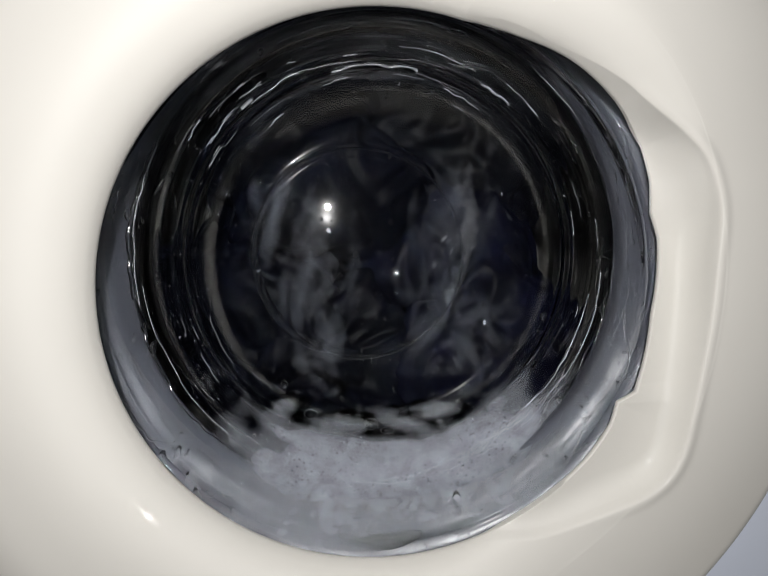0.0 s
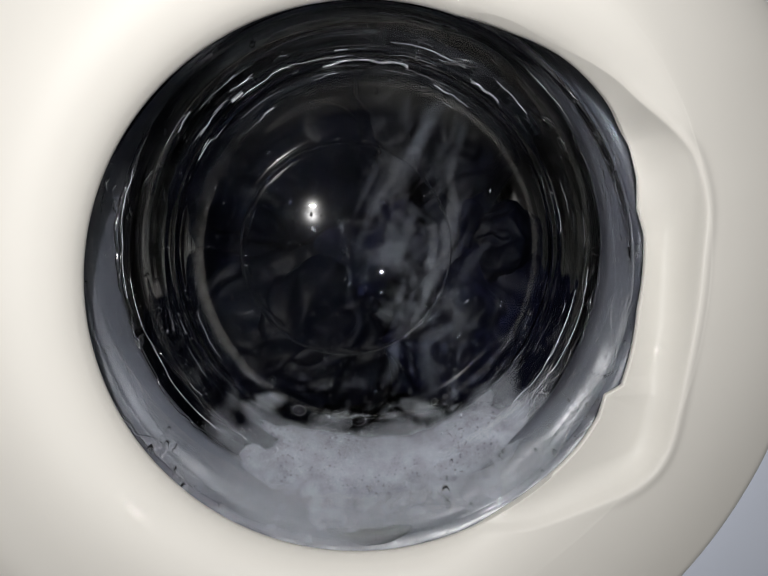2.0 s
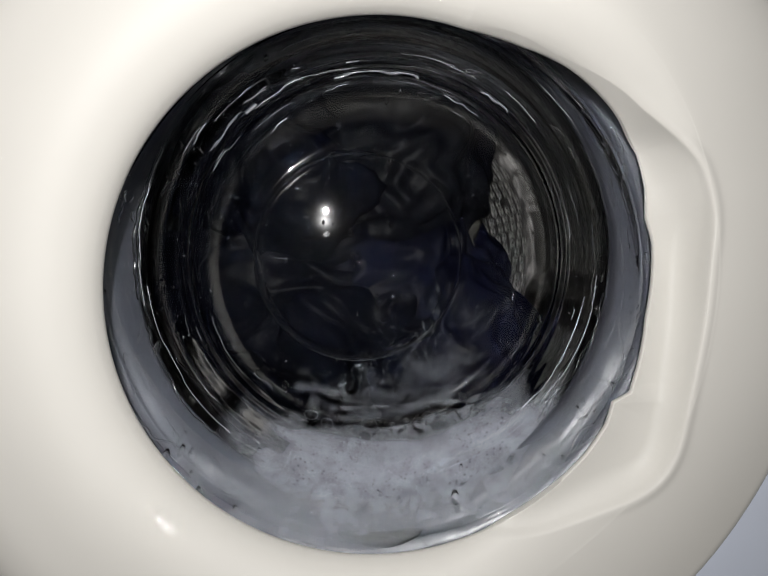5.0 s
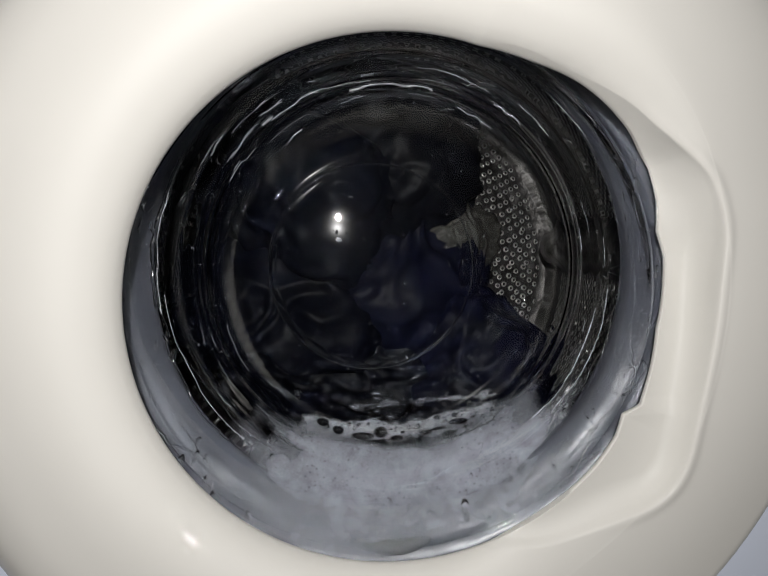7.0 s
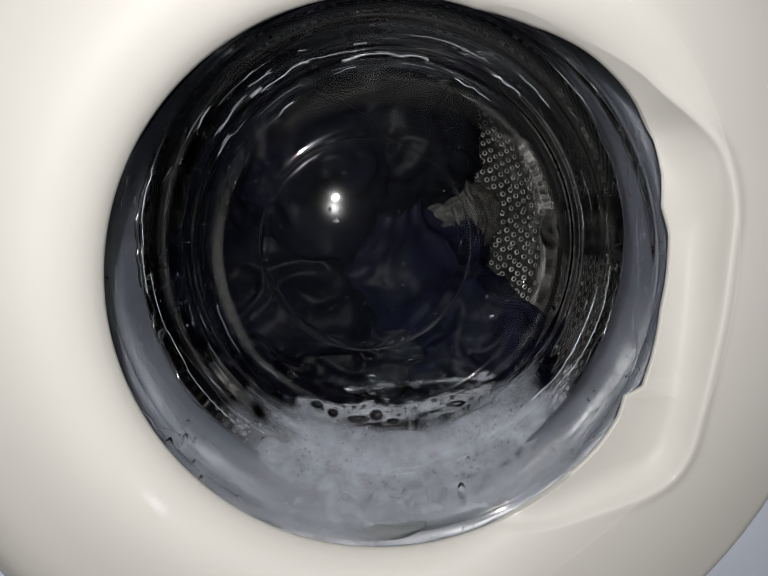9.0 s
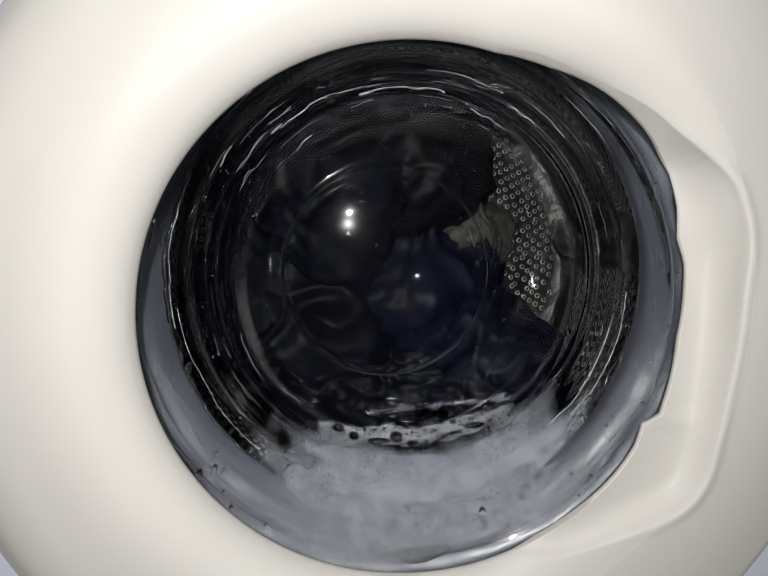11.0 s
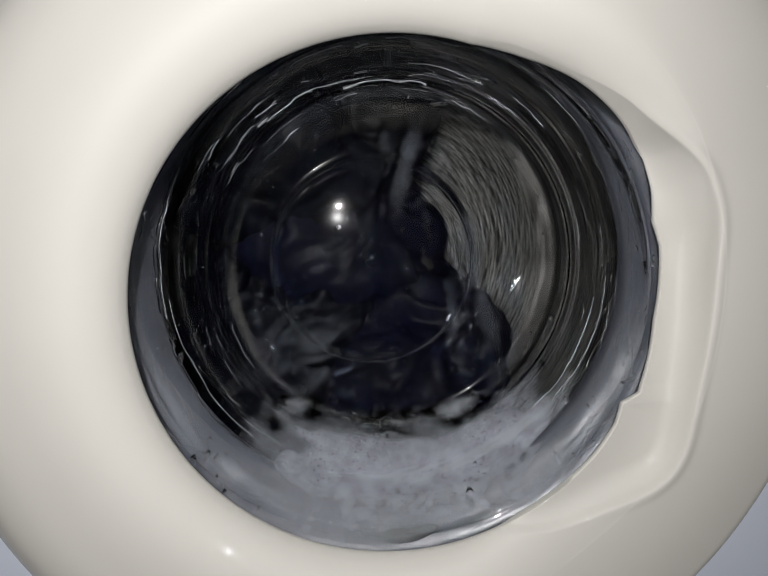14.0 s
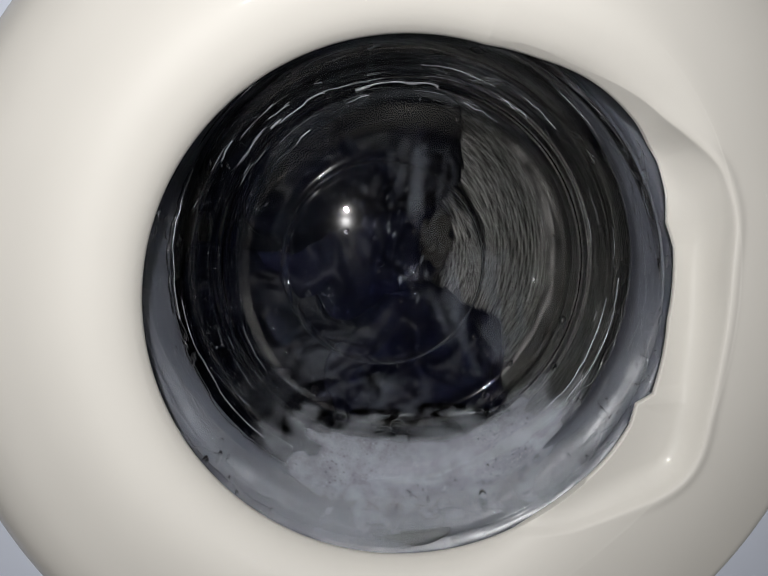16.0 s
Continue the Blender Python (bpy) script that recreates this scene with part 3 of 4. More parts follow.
def foam_sparkle():
    """Small bright bubbles caught between foam and glass."""
    r = random.Random(77)
    prof = spline(BOWL, 170)
    S = bowl_surface(prof, 720, 0.0064)
    bm = bmesh.new()
    for k in range(420):
        i = r.randrange(16, 82)
        j = int(2 * (360 + r.triangular(-128, -34, -80))) % 720
        s = 0.00017 * math.exp(r.gauss(0, 0.6))
        bmesh.ops.create_icosphere(bm, subdivisions=1, radius=s, matrix=Matrix.Translation(Vector(S[i, j])))
    tagged(part("foam_bubbles", bm, SUDS_GLINT, None), "tiny bright bubbles in the foam against the glass", "bubbles", kind="stuff")


foam_sparkle()


def foam_dribble(length, width, seed, bend, body=0.75):
    """A long wavering dribble of foam that slides on the inside of the glass."""
    n, m = 90, 17
    verts, thick = [], []
    for i in range(n):
        u = i / (n - 1) * 2 - 1
        half = width * (0.55 + 0.35 * noise.noise(Vector((u * 2.2, seed, 0))) + 0.18 * noise.noise(Vector((u * 7, seed, 3)))) * (1 - abs(u) ** 4) ** 0.5
        mid = bend * math.sin(u * 2.1 + seed) + 0.25 * width * noise.noise(Vector((u * 4, seed, 9)))
        for j in range(m):
            v = j / (m - 1) * 2 - 1
            verts.append((mid + half * v, 0.0022 * v * v - 0.0012 + 0.0008 * noise.noise(Vector((u * 9, v * 2, seed))), u * length / 2))
            thick.append(body * (1 - v * v) * (1 - u ** 6) - 0.42 + (0.30 * noise.noise(Vector((v * width * 130, u * length * 16, seed + 2))) if width > 0.02 else 0.0))
    ob = link_mesh("foam_dribble", verts, grid_faces(n, m, closed=False), DRIBBLE, None)
    ob.data.attributes.new("thick", "FLOAT", "POINT").data.foreach_set("value", thick)
    return tagged(ob, "grey dribble of soap foam sliding down the glass", "foam", "foam dribbles on the glass")


DRIBBLES = [foam_dribble(0.130, 0.012, 1.0, 0.009, 0.58), foam_dribble(0.055, 0.010, 2.0, 0.003, 0.60), foam_dribble(0.150, 0.034, 3.0, 0.004, 0.34), foam_dribble(0.125, 0.046, 5.0, 0.006, 0.32)]


def foam_mist(width, height, seed, body, slant=0.0):
    """A thin streaky sheet of foam smeared over the wet side of the glass."""
    n, m = 60, 60
    verts, thick = [], []
    for i in range(n):
        u = i / (n - 1) * 2 - 1
        for j in range(m):
            v = j / (m - 1) * 2 - 1
            x, z = u * width / 2 + slant * v * height / 2, v * height / 2
            bow = 0.35 * noise.noise(Vector((u * 1.2, v * 1.7, seed + 7)))
            streak = noise.noise(Vector(((u + bow) * width * 48 + seed, v * height * 11, seed))) + 0.4 * noise.noise(Vector(((u + bow) * width * 150, v * height * 34, seed + 4)))
            edge = max(0.0, 1 - (u * u + v * v) ** 1.5 + 0.45 * noise.noise(Vector((u * 2.2, v * 2.2, seed))))
            verts.append((x, 0.0009 * noise.noise(Vector((u * 5, v * 5, seed))), z))
            thick.append((body + 1.05 * streak) * min(1, edge) - 0.45)
    ob = link_mesh("foam_mist", verts, grid_faces(n, m, closed=False), MIST, None)
    ob.data.attributes.new("thick", "FLOAT", "POINT").data.foreach_set("value", thick)
    return tagged(ob, "thin streaky grey veil of soap foam thrown on the glass", "foam", "veils of foam on the glass")


MISTS = [foam_mist(0.075, 0.150, 1.3, 0.62), foam_mist(0.080, 0.120, 2.9, 0.50, 0.3), foam_mist(0.100, 0.105, 4.1, 0.46, -0.3), foam_mist(0.060, 0.090, 6.6, 0.60), foam_mist(0.085, 0.060, 8.2, 0.60)]


def spray_patch(seed, count, reach, slant):
    """Drops flung on the glass: fine slanting dashes, beads and a few rings of burst bubbles."""
    r = random.Random(seed)
    bm = bmesh.new()
    middles = [(r.gauss(0, reach * 0.45), r.gauss(0, reach * 0.45)) for _ in range(7)]
    for k in range(count):
        cx, cz = r.choice(middles)
        x, z = cx + r.gauss(0, reach * 0.16), cz + r.gauss(0, reach * 0.16)
        s, long = 0.00019 * math.exp(r.gauss(0, 0.45)), 1.0
        if r.random() < 0.28:
            s, long = s * 0.8, r.uniform(2.5, 9)
        m = Matrix.Translation((x, r.uniform(-0.0004, 0.0004), z)) @ Matrix.Rotation(slant + r.gauss(0, 0.16), 4, "Y") @ Matrix.Diagonal((s, s, s * long, 1))
        bmesh.ops.create_icosphere(bm, subdivisions=1, radius=1, matrix=m)
    ob = part("suds_spray_patch", bm, SUDS_GLINT, None)
    return tagged(ob, "patch of bright soapy drops flung across the glass", "suds", "patches of spray on the glass")


SPRAYS = [spray_patch(3, 150, 0.036, 0.75), spray_patch(8, 140, 0.040, 0.15), spray_patch(13, 120, 0.030, 0.9)]


def foam_clump(size, seed, place):
    bm = bmesh.new()
    bmesh.ops.create_icosphere(bm, subdivisions=5, radius=1)
    off = Vector((seed * 2.3, seed * 7.1, seed))
    for v in bm.verts:
        d = v.co.copy()
        r = 1 + 0.35 * noise.noise(d * 1.4 + off) + 0.16 * noise.noise(d * 4 + off) + 0.05 * noise.noise(d * 12 + off)
        v.co = Vector((d.x * size[0] * r, d.y * size[1] * r, d.z * size[2] * r))
    ob = part("foam_clump", bm, FOAM, None)
    at = ob.data.attributes.new("thick", "FLOAT", "POINT")
    at.data.foreach_set("value", [0.12 - 0.80 * ((v.co.x / size[0]) ** 2 + (v.co.z / size[2]) ** 2) for v in ob.data.vertices])
    ob.location = place
    return tagged(ob, "loose clump of pale soap foam on the water", "foam", "foam clumps at the water line")


CLUMPS = [((0.034, 0.006, 0.013), 1, (-0.026, 0.104, 0.343)), ((0.040, 0.006, 0.012), 2, (0.016, 0.104, 0.341)), ((0.026, 0.006, 0.011), 3, (0.052, 0.101, 0.352)), ((0.020, 0.006, 0.010), 4, (-0.060, 0.100, 0.358))]
FOAM_CLUMPS = [foam_clump(*c) for c in CLUMPS]


def suds_bubble(place, r, squash):
    """A soap bubble: a clear film with a pale collar of foam round it."""
    thing = new("suds_bubble")
    thing.location = place
    bm = bmesh.new()
    bmesh.ops.create_icosphere(bm, subdivisions=3, radius=r)
    bmesh.ops.create_icosphere(bm, subdivisions=3, radius=r * 0.95)
    for f in bm.faces:
        if f.calc_center_median().length < r * 0.97 - 1e-6:
            f.normal_flip()
    for v in bm.verts:
        v.co.x *= squash
    film = part("film", bm, WATER, thing)
    film.visible_shadow = False
    n, m = 28, 6
    V = []
    for a in range(n):
        t = TAU * a / n
        fat = 0.00016 + r * (0.03 + 0.02 * math.sin(3 * t + place[0] * 900))
        for b in range(m):
            u = TAU * b / m
            V.append(((r * 1.02 + fat * math.cos(u)) * math.cos(t) * squash, fat * math.sin(u), (r * 1.02 + fat * math.cos(u)) * math.sin(t)))
    F = [(a * m + b, ((a + 1) % n) * m + b, ((a + 1) % n) * m + (b + 1) % m, a * m + (b + 1) % m) for a in range(n) for b in range(m)]
    link_mesh("collar", V, F, PALE, thing, "pale foam collar")
    return tagged(thing, "round soap bubble in pale foam along the water line", "bubble", "soap bubbles along the foam")


# bubbles along the foam's edge: place across, place up, radius, squash
BUBBLES = [(-0.042, 0.3530, 0.0042, 1.15), (-0.031, 0.3465, 0.0042, 1.0), (-0.013, 0.3415, 0.0036, 2.3), (0.000, 0.3450, 0.0050, 1.0), (0.012, 0.3392, 0.0030, 1.6), (0.033, 0.3440, 0.0023, 2.1),
           (0.041, 0.3560, 0.0021, 1.2), (0.054, 0.3575, 0.0021, 1.1), (-0.023, 0.3520, 0.0019, 1.0), (0.020, 0.3500, 0.0012, 1.3), (0.062, 0.3610, 0.0016, 1.1), (0.068, 0.3655, 0.0013, 1.0), (-0.016, 0.3515, 0.0017, 1.1),
           (-0.009, 0.3520, 0.0014, 1.0), (0.016, 0.3450, 0.0014, 1.2), (0.026, 0.3480, 0.0013, 1.4), (0.046, 0.3530, 0.0012, 1.0), (0.057, 0.3520, 0.0030, 2.6)]
for x, z, r, squash in BUBBLES:
    suds_bubble((x, 0.1035, z), r, squash)


def suds_raft(x0, x1, z0, z1, place, holes, seed, line):
    """A raft of fine foam floating on the water, pierced by round gaps; line(x) gives its lower and upper edge."""
    nx, nz = int((x1 - x0) / 0.00042), int((z1 - z0) / 0.00042)
    X, Z = np.meshgrid(np.linspace(x0, x1, nx), np.linspace(z0, z1, nz), indexing="ij")
    lo, hi = line(X)
    wob = np.array([[noise.noise(Vector((x * 90, z * 90, seed))) for z in Z[0]] for x in X[:, 0]])
    d = np.minimum(Z - lo, hi - Z) + 0.0035 * wob
    d = np.minimum(d, np.minimum(X - x0, x1 - X) * 0.6)
    thick = np.clip(d / 0.0030, -1, 1) * 0.30
    rim = np.zeros_like(d)
    for hx, hz, r, q in holes:
        e = np.hypot((X - hx) / q, Z - hz) - r
        thick = np.minimum(thick, np.clip(e / 0.0006, -1, 1) * 0.5)
        rim = np.maximum(rim, np.exp(-((e - 0.0004) / 0.0004) ** 2))
    thick = thick + 0.25 * rim * (d > 0)
    verts = np.stack([X - place[0], 0.0008 * wob, Z - place[2]], -1).reshape(-1, 3)
    ob = link_mesh("suds_raft", verts.tolist(), grid_faces(nx, nz, closed=False), RAFT, None)
    ob.data.attributes.new("thick", "FLOAT", "POINT").data.foreach_set("value", thick.reshape(-1))
    ob.location = place
    return tagged(ob, "lacy raft of soap bubbles floating on dark water", "foam", "rafts of suds")


def fine_holes(seed, count, x0, x1, centre):
    r = random.Random(seed)
    out = []
    for _ in range(count):
        x = r.uniform(x0, x1)
        out.append((x, centre(x) + r.gauss(0, 0.0035), 0.00042 * math.exp(r.gauss(0, 0.45)), r.uniform(1, 1.4)))
    return out


def main_edge(x):
    mid = 0.3465 + 1.2 * (x - 0.002) ** 2 + 0.12 * np.maximum(0, x - 0.03)
    return mid - 0.0105, mid + 0.0075


def line_edge(x):
    mid = 0.3665 + 0.07 * (x + 0.02)
    return mid - 0.0009 - 0.12 * np.maximum(0, x - 0.045), mid + 0.0010 + 0.03 * np.maximum(0, x - 0.045)


LACES = [suds_raft(-0.058, 0.086, 0.331, 0.368, (0.012, 0.1042, 0.350), [(x, z, r * 0.96, q) for x, z, r, q in BUBBLES] + fine_holes(5, 130, -0.05, 0.08, lambda x: 0.3490 + 1.2 * (x - 0.002) ** 2 + 0.12 * max(0, x - 0.03)), 1.0, main_edge),
         suds_raft(-0.024, 0.086, 0.358, 0.380, (0.030, 0.1046, 0.368), fine_holes(6, 90, -0.02, 0.082, lambda x: 0.3665 + 0.07 * (x + 0.02)), 2.0, line_edge)]


PROFILE = spline(BOWL, 170)
BACK = bowl_surface(PROFILE, 720, 0.0062)


def water_drops():
    """Drops and spray on the wet side of the bowl, and pale specks painted as their glints."""
    r = random.Random(11)
    bm = bmesh.new()
    for k in range(1100):
        i = int(r.triangular(8, 166, 40)) if r.random() < 0.7 else r.randrange(90, 168)
        j = r.randrange(720) if r.random() < 0.45 else r.randrange(400, 690)
        p = Vector(BACK[i, j])
        s = 0.00038 * math.exp(r.gauss(0, 0.6))
        bmesh.ops.create_icosphere(bm, subdivisions=1, radius=1, matrix=Matrix.Translation(p) @ Matrix.Diagonal((s, s, s * r.uniform(0.9, 1.8), 1)))
    for k in range(240):
        i, j = r.randrange(8, 46), r.choice((r.randrange(330, 480), r.randrange(560, 790))) % 720
        s = (0.0015 if k % 3 == 0 else 0.0009) * math.exp(r.gauss(0, 0.4))
        bmesh.ops.create_icosphere(bm, subdivisions=2, radius=1, matrix=Matrix.Translation(Vector(BACK[i, j])) @ Matrix.Rotation(r.uniform(-0.6, 0.6), 4, "Y") @ Matrix.Diagonal((s * 0.6, s * 0.6, s * r.uniform(0.8, 2.2), 1)))
    for k in range(170):                                        # bubbles pressed against the glass low in the foam
        i, j = r.randrange(14, 60), int(2 * r.triangular(228, 316, 262))
        s = 0.0006 * math.exp(r.gauss(0, 0.45))
        bmesh.ops.create_icosphere(bm, subdivisions=2, radius=s, matrix=Matrix.Translation(Vector(BACK[i, j])))
    for k in range(46):                                         # larger lumps of water high on the glass and by the seal
        i = r.randrange(24, 96) if k < 30 else r.randrange(20, 44)
        j = int(2 * (r.uniform(28, 78) if k < 22 else r.uniform(95, 165) if k < 30 else r.choice((r.uniform(-20, 40), r.uniform(160, 200))))) % 720
        t = (Vector(BACK[i, (j + 2) % 720]) - Vector(BACK[i, j - 2])).normalized()
        w = (Vector(BACK[i + 1, j]) - Vector(BACK[i - 1, j])).normalized()
        m = Matrix((t, w, t.cross(w))).transposed().to_4x4()
        s = 0.0011 * math.exp(r.gauss(0, 0.35))
        lump = bmesh.ops.create_icosphere(bm, subdivisions=3, radius=1, matrix=Matrix.Translation(Vector(BACK[i, j])) @ m @ Matrix.Rotation(r.uniform(-0.5, 0.5), 4, "Z") @ Matrix.Diagonal((s * r.uniform(1.5, 5.0), s, s * 0.55, 1)))
        for v in lump["verts"]:
            v.co += v.normal * 0.0005 * noise.noise(v.co * 420)
    ob = part("water_drops", bm, WATER, None)
    ob.visible_shadow = False
    tagged(ob, "fine water drops and spray on the inside of the glass", "water drops", kind="stuff")
    # opaque pale specks painting the lamp's reflection in small drops
    bm = bmesh.new()
    for k in range(800):
        i = int(r.triangular(14, 166, 60))
        j = r.randrange(720)
        s = 0.00017 * math.exp(r.gauss(0, 0.5))
        if k % 9 == 0:
            s *= 1.4
        bmesh.ops.create_icosphere(bm, subdivisions=1, radius=1, matrix=Matrix.Translation(Vector(BACK[i, j]) + Vector((0, 0.0022 if i > 110 else 0.0, 0))) @ Matrix.Rotation(r.uniform(-0.9, 0.9), 4, "Y") @ Matrix.Diagonal((s, s, s * r.choice((1, 1, 1, 1.6, 3)), 1)))
    tagged(part("drop_glints", bm, SUDS_GLINT, None), "scattered bright specks inside the glass, painted as glints on drops", "suds", kind="stuff")


water_drops()


def rivulet(points, width, mat=None):
    """A thin bent thread lying on the glass: water by default, painted glints with GLINT."""
    cu = bpy.data.curves.new("water_and_glint_line", "CURVE")
    cu.dimensions, cu.bevel_depth, cu.bevel_resolution = "3D", width, 2
    sp = cu.splines.new("POLY")
    sp.points.add(len(points) - 1)
    for q, p in zip(sp.points, points):
        q.co = (*p, 1)
    me = bpy.data.meshes.new_from_object(bpy.data.objects.new("tmp", cu))
    me.materials.clear()
    me.materials.append(mat or WATER)
    me.shade_smooth()
    return new("water_and_glint_line", me)


def rivulets():
    r = random.Random(21)
    spans = [(18, 214), (22, 226), (16, 236), (30, 222), (26, 240), (14, 205), (24, 318), (30, 325), (18, 330), (22, 338), (34, 322), (15, 345), (40, 330), (28, 230), (12, 322), (20, 352), (26, 334), (36, 340), (13, 218), (20, 238), (32, 8), (24, 16)]
    for i0, deg in spans:
        i, j, pts = float(i0), deg * 2.0, []
        di, dj = r.uniform(-0.3, 0.3), r.choice((-1, 1)) * r.uniform(0.4, 1.0)
        for k in range(r.randrange(30, 60)):
            di += r.gauss(0, 0.22)
            dj += r.gauss(0, 0.12)
            di, dj = max(-0.9, min(0.9, di)), max(-1.2, min(1.2, dj))
            i, j = max(10, min(48, i + di)), j + dj
            pts.append(BACK[int(i), int(j) % 720])
        pts = np.array(pts)
        for _ in range(2):
            pts[1:-1] = (pts[:-2] + 2 * pts[1:-1] + pts[2:]) / 4
        ob = rivulet([tuple(p) for p in pts], r.uniform(0.0004, 0.0008))
        ob.visible_shadow = False
        tagged(ob, "thin wandering rivulet of water on the glass", "water", "rivulets on the glass")


rivulets()


def bead(start, end, depth, width, seed, mat=None):
    """A long bead of water where the seal touches the glass; with GLINT, a painted highlight."""
    i = int(np.argmin(np.abs(PROFILE[:60, 0] - depth)))
    pts = []
    for deg in np.linspace(start, end, 70):
        w = (1.4 if mat else 3.5) * noise.noise(Vector((deg * 0.09, seed, 0))) + (0.4 if mat else 1.2) * noise.noise(Vector((deg * 0.4, seed, 5)))
        pts.append(tuple(BACK[int(max(0, i + w)), int(deg * 2) % 720]))
    pts = np.array(pts)
    for _ in range(6):
        pts[1:-1] = (pts[:-2] + 2 * pts[1:-1] + pts[2:]) / 4
    ob = rivulet([tuple(p) for p in pts], width, mat)
    ob.visible_shadow = False
    tagged(ob, "bead of water between seal and glass, some painted as bright glints", "water", "rivulets on the glass")


# the GLINT entries paint bright highlight lines along the seal's edge
for b in ((152, 188, 0.040, 0.0011, 1.0), (150, 196, 0.044, 0.0006, 2.0), (196, 232, 0.042, 0.0007, 3.0), (14, 58, 0.041, 0.0012, 4.0), (-18, 40, 0.033, 0.0005, 5.0), (-30, 30, 0.045, 0.0006, 6.0), (-48, -8, 0.047, 0.0008, 7.0),
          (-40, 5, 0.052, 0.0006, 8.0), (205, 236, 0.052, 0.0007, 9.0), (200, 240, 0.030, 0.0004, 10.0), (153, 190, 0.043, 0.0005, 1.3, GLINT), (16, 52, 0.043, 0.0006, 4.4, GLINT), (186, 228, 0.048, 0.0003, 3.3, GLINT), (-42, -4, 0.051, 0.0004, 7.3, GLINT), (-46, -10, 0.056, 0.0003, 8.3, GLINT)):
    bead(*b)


def glint_arcs():
    """Bright opaque threads that paint highlights along the curve of the bowl."""
    r = random.Random(77)
    spots = [(r.uniform(60, 150), r.uniform(0.046, 0.090)) for _ in range(26)] + [(r.choice((r.uniform(-45, 30), r.uniform(190, 232))), r.uniform(0.050, 0.088)) for _ in range(24)] + [(r.uniform(92, 150), r.uniform(0.048, 0.080)) for _ in range(16)]
    for n, (deg, depth) in enumerate(spots):
        i = int(np.argmin(np.abs(PROFILE[:110, 0] - depth)))
        span, tilt, base = r.choice((3, 4, 6, 9, 14)) * r.uniform(0.7, 1.3), r.uniform(-2, 2), BACK
        pts = [tuple(base[int(max(0, i + tilt * k / 20)), int(2 * (deg + span * (k / 20 - 0.5))) % 720]) for k in range(21)]
        pts = np.array(pts)
        for _ in range(4):
            pts[1:-1] = (pts[:-2] + 2 * pts[1:-1] + pts[2:]) / 4
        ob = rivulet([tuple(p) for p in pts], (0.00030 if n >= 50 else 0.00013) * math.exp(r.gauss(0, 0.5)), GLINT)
        ob.visible_shadow = False
        tagged(ob, "short bright thread painted as a glint on the glass", "water", "rivulets on the glass")
    for deg, depth, span, width in ((74, 0.064, 22, 0.00042), (92, 0.078, 26, 0.00050), (63, 0.084, 13, 0.00046), (55, 0.070, 10, 0.00050), (122, 0.072, 16, 0.00036), (84, 0.050, 15, 0.00038), (48, 0.060, 12, 0.00042)):
        i = int(np.argmin(np.abs(PROFILE[:110, 0] - depth)))
        pts = np.array([BACK[int(max(0, i + 0.7 * noise.noise(Vector((k * 0.06, deg, 0)))))][int(2 * (deg + span * (k / 40 - 0.5))) % 720] for k in range(41)])
        for _ in range(8):
            pts[1:-1] = (pts[:-2] + 2 * pts[1:-1] + pts[2:]) / 4
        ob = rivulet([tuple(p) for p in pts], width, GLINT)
        ob.visible_shadow = False
        tagged(ob, "long bright thread painted as a highlight along the bowl", "water", "rivulets on the glass")


glint_arcs()

# a black fibre stuck on the glass, and specks of dirt on the ring
fibre_ob = rivulet([(-0.0085, 0.0360, 0.3180), (-0.0075, 0.0358, 0.3198), (-0.0062, 0.0356, 0.3222), (-0.0055, 0.0356, 0.3228)], 0.00028, FIBRE)
fibre_ob.name = "fibre"
tagged(fibre_ob, "short black fibre stuck behind the glass", "fibre")


def speck(place, size, seed):
    bm = bmesh.new()
    bmesh.ops.create_icosphere(bm, subdivisions=2, radius=1)
    for v in bm.verts:
        v.co = Vector((v.co.x * size[0], v.co.y * size[1], v.co.z * size[2])) * (1 + 0.4 * noise.noise(v.co * 1.5 + Vector((seed, 0, 0))))
    ob = part("dirt_speck", bm, DIRT, None)
    ob.location = place
    return tagged(ob, "tiny grey dirt speck on the cream ring", "dirt", "dirt specks on the door")


speck((-0.0420, -0.0075, 0.5885), (0.0009, 0.0004, 0.0009), 1)
speck((0.1445, -0.0078, 0.3420), (0.0007, 0.0003, 0.0003), 2)


# ---- what moves ----
def turned(t):
    """Turn of the drum in degrees: one way until about 5 s, at rest, then the other way from 11.1 s."""
    if t < 4.2:
        return -250 * t
    if t < 5.4:
        u = t - 4.2
        return -1050 - 250 * (u - u * u / 2.4)
    if t < 11.0:
        return -1200
    if t < 11.6:
        u = t - 11.0
        return -1200 + 250 * u * u / 1.2
    return -1125 + 250 * (t - 11.6)


# places in the heap, across and up from the axis: while turning one way, at rest, turning the other way
HOMES = [((-0.060, 0.055), (-0.050, 0.060), (-0.085, 0.060)), ((-0.055, -0.045), (-0.065, -0.035), (-0.075, -0.040)), ((0.045, -0.020), (-0.005, -0.015), (-0.030, -0.010)),
         ((0.075, -0.060), (0.066, -0.105), (0.000, -0.095)), ((-0.010, -0.085), (-0.010, -0.085), (-0.050, -0.100)), ((0.050, 0.075), (-0.005, 0.080), (-0.040, 0.085)),
         ((0.110, 0.020), (-0.110, -0.010), (-0.130, 0.000)), ((0.020, 0.030), (0.062, 0.020), (0.030, 0.000))]


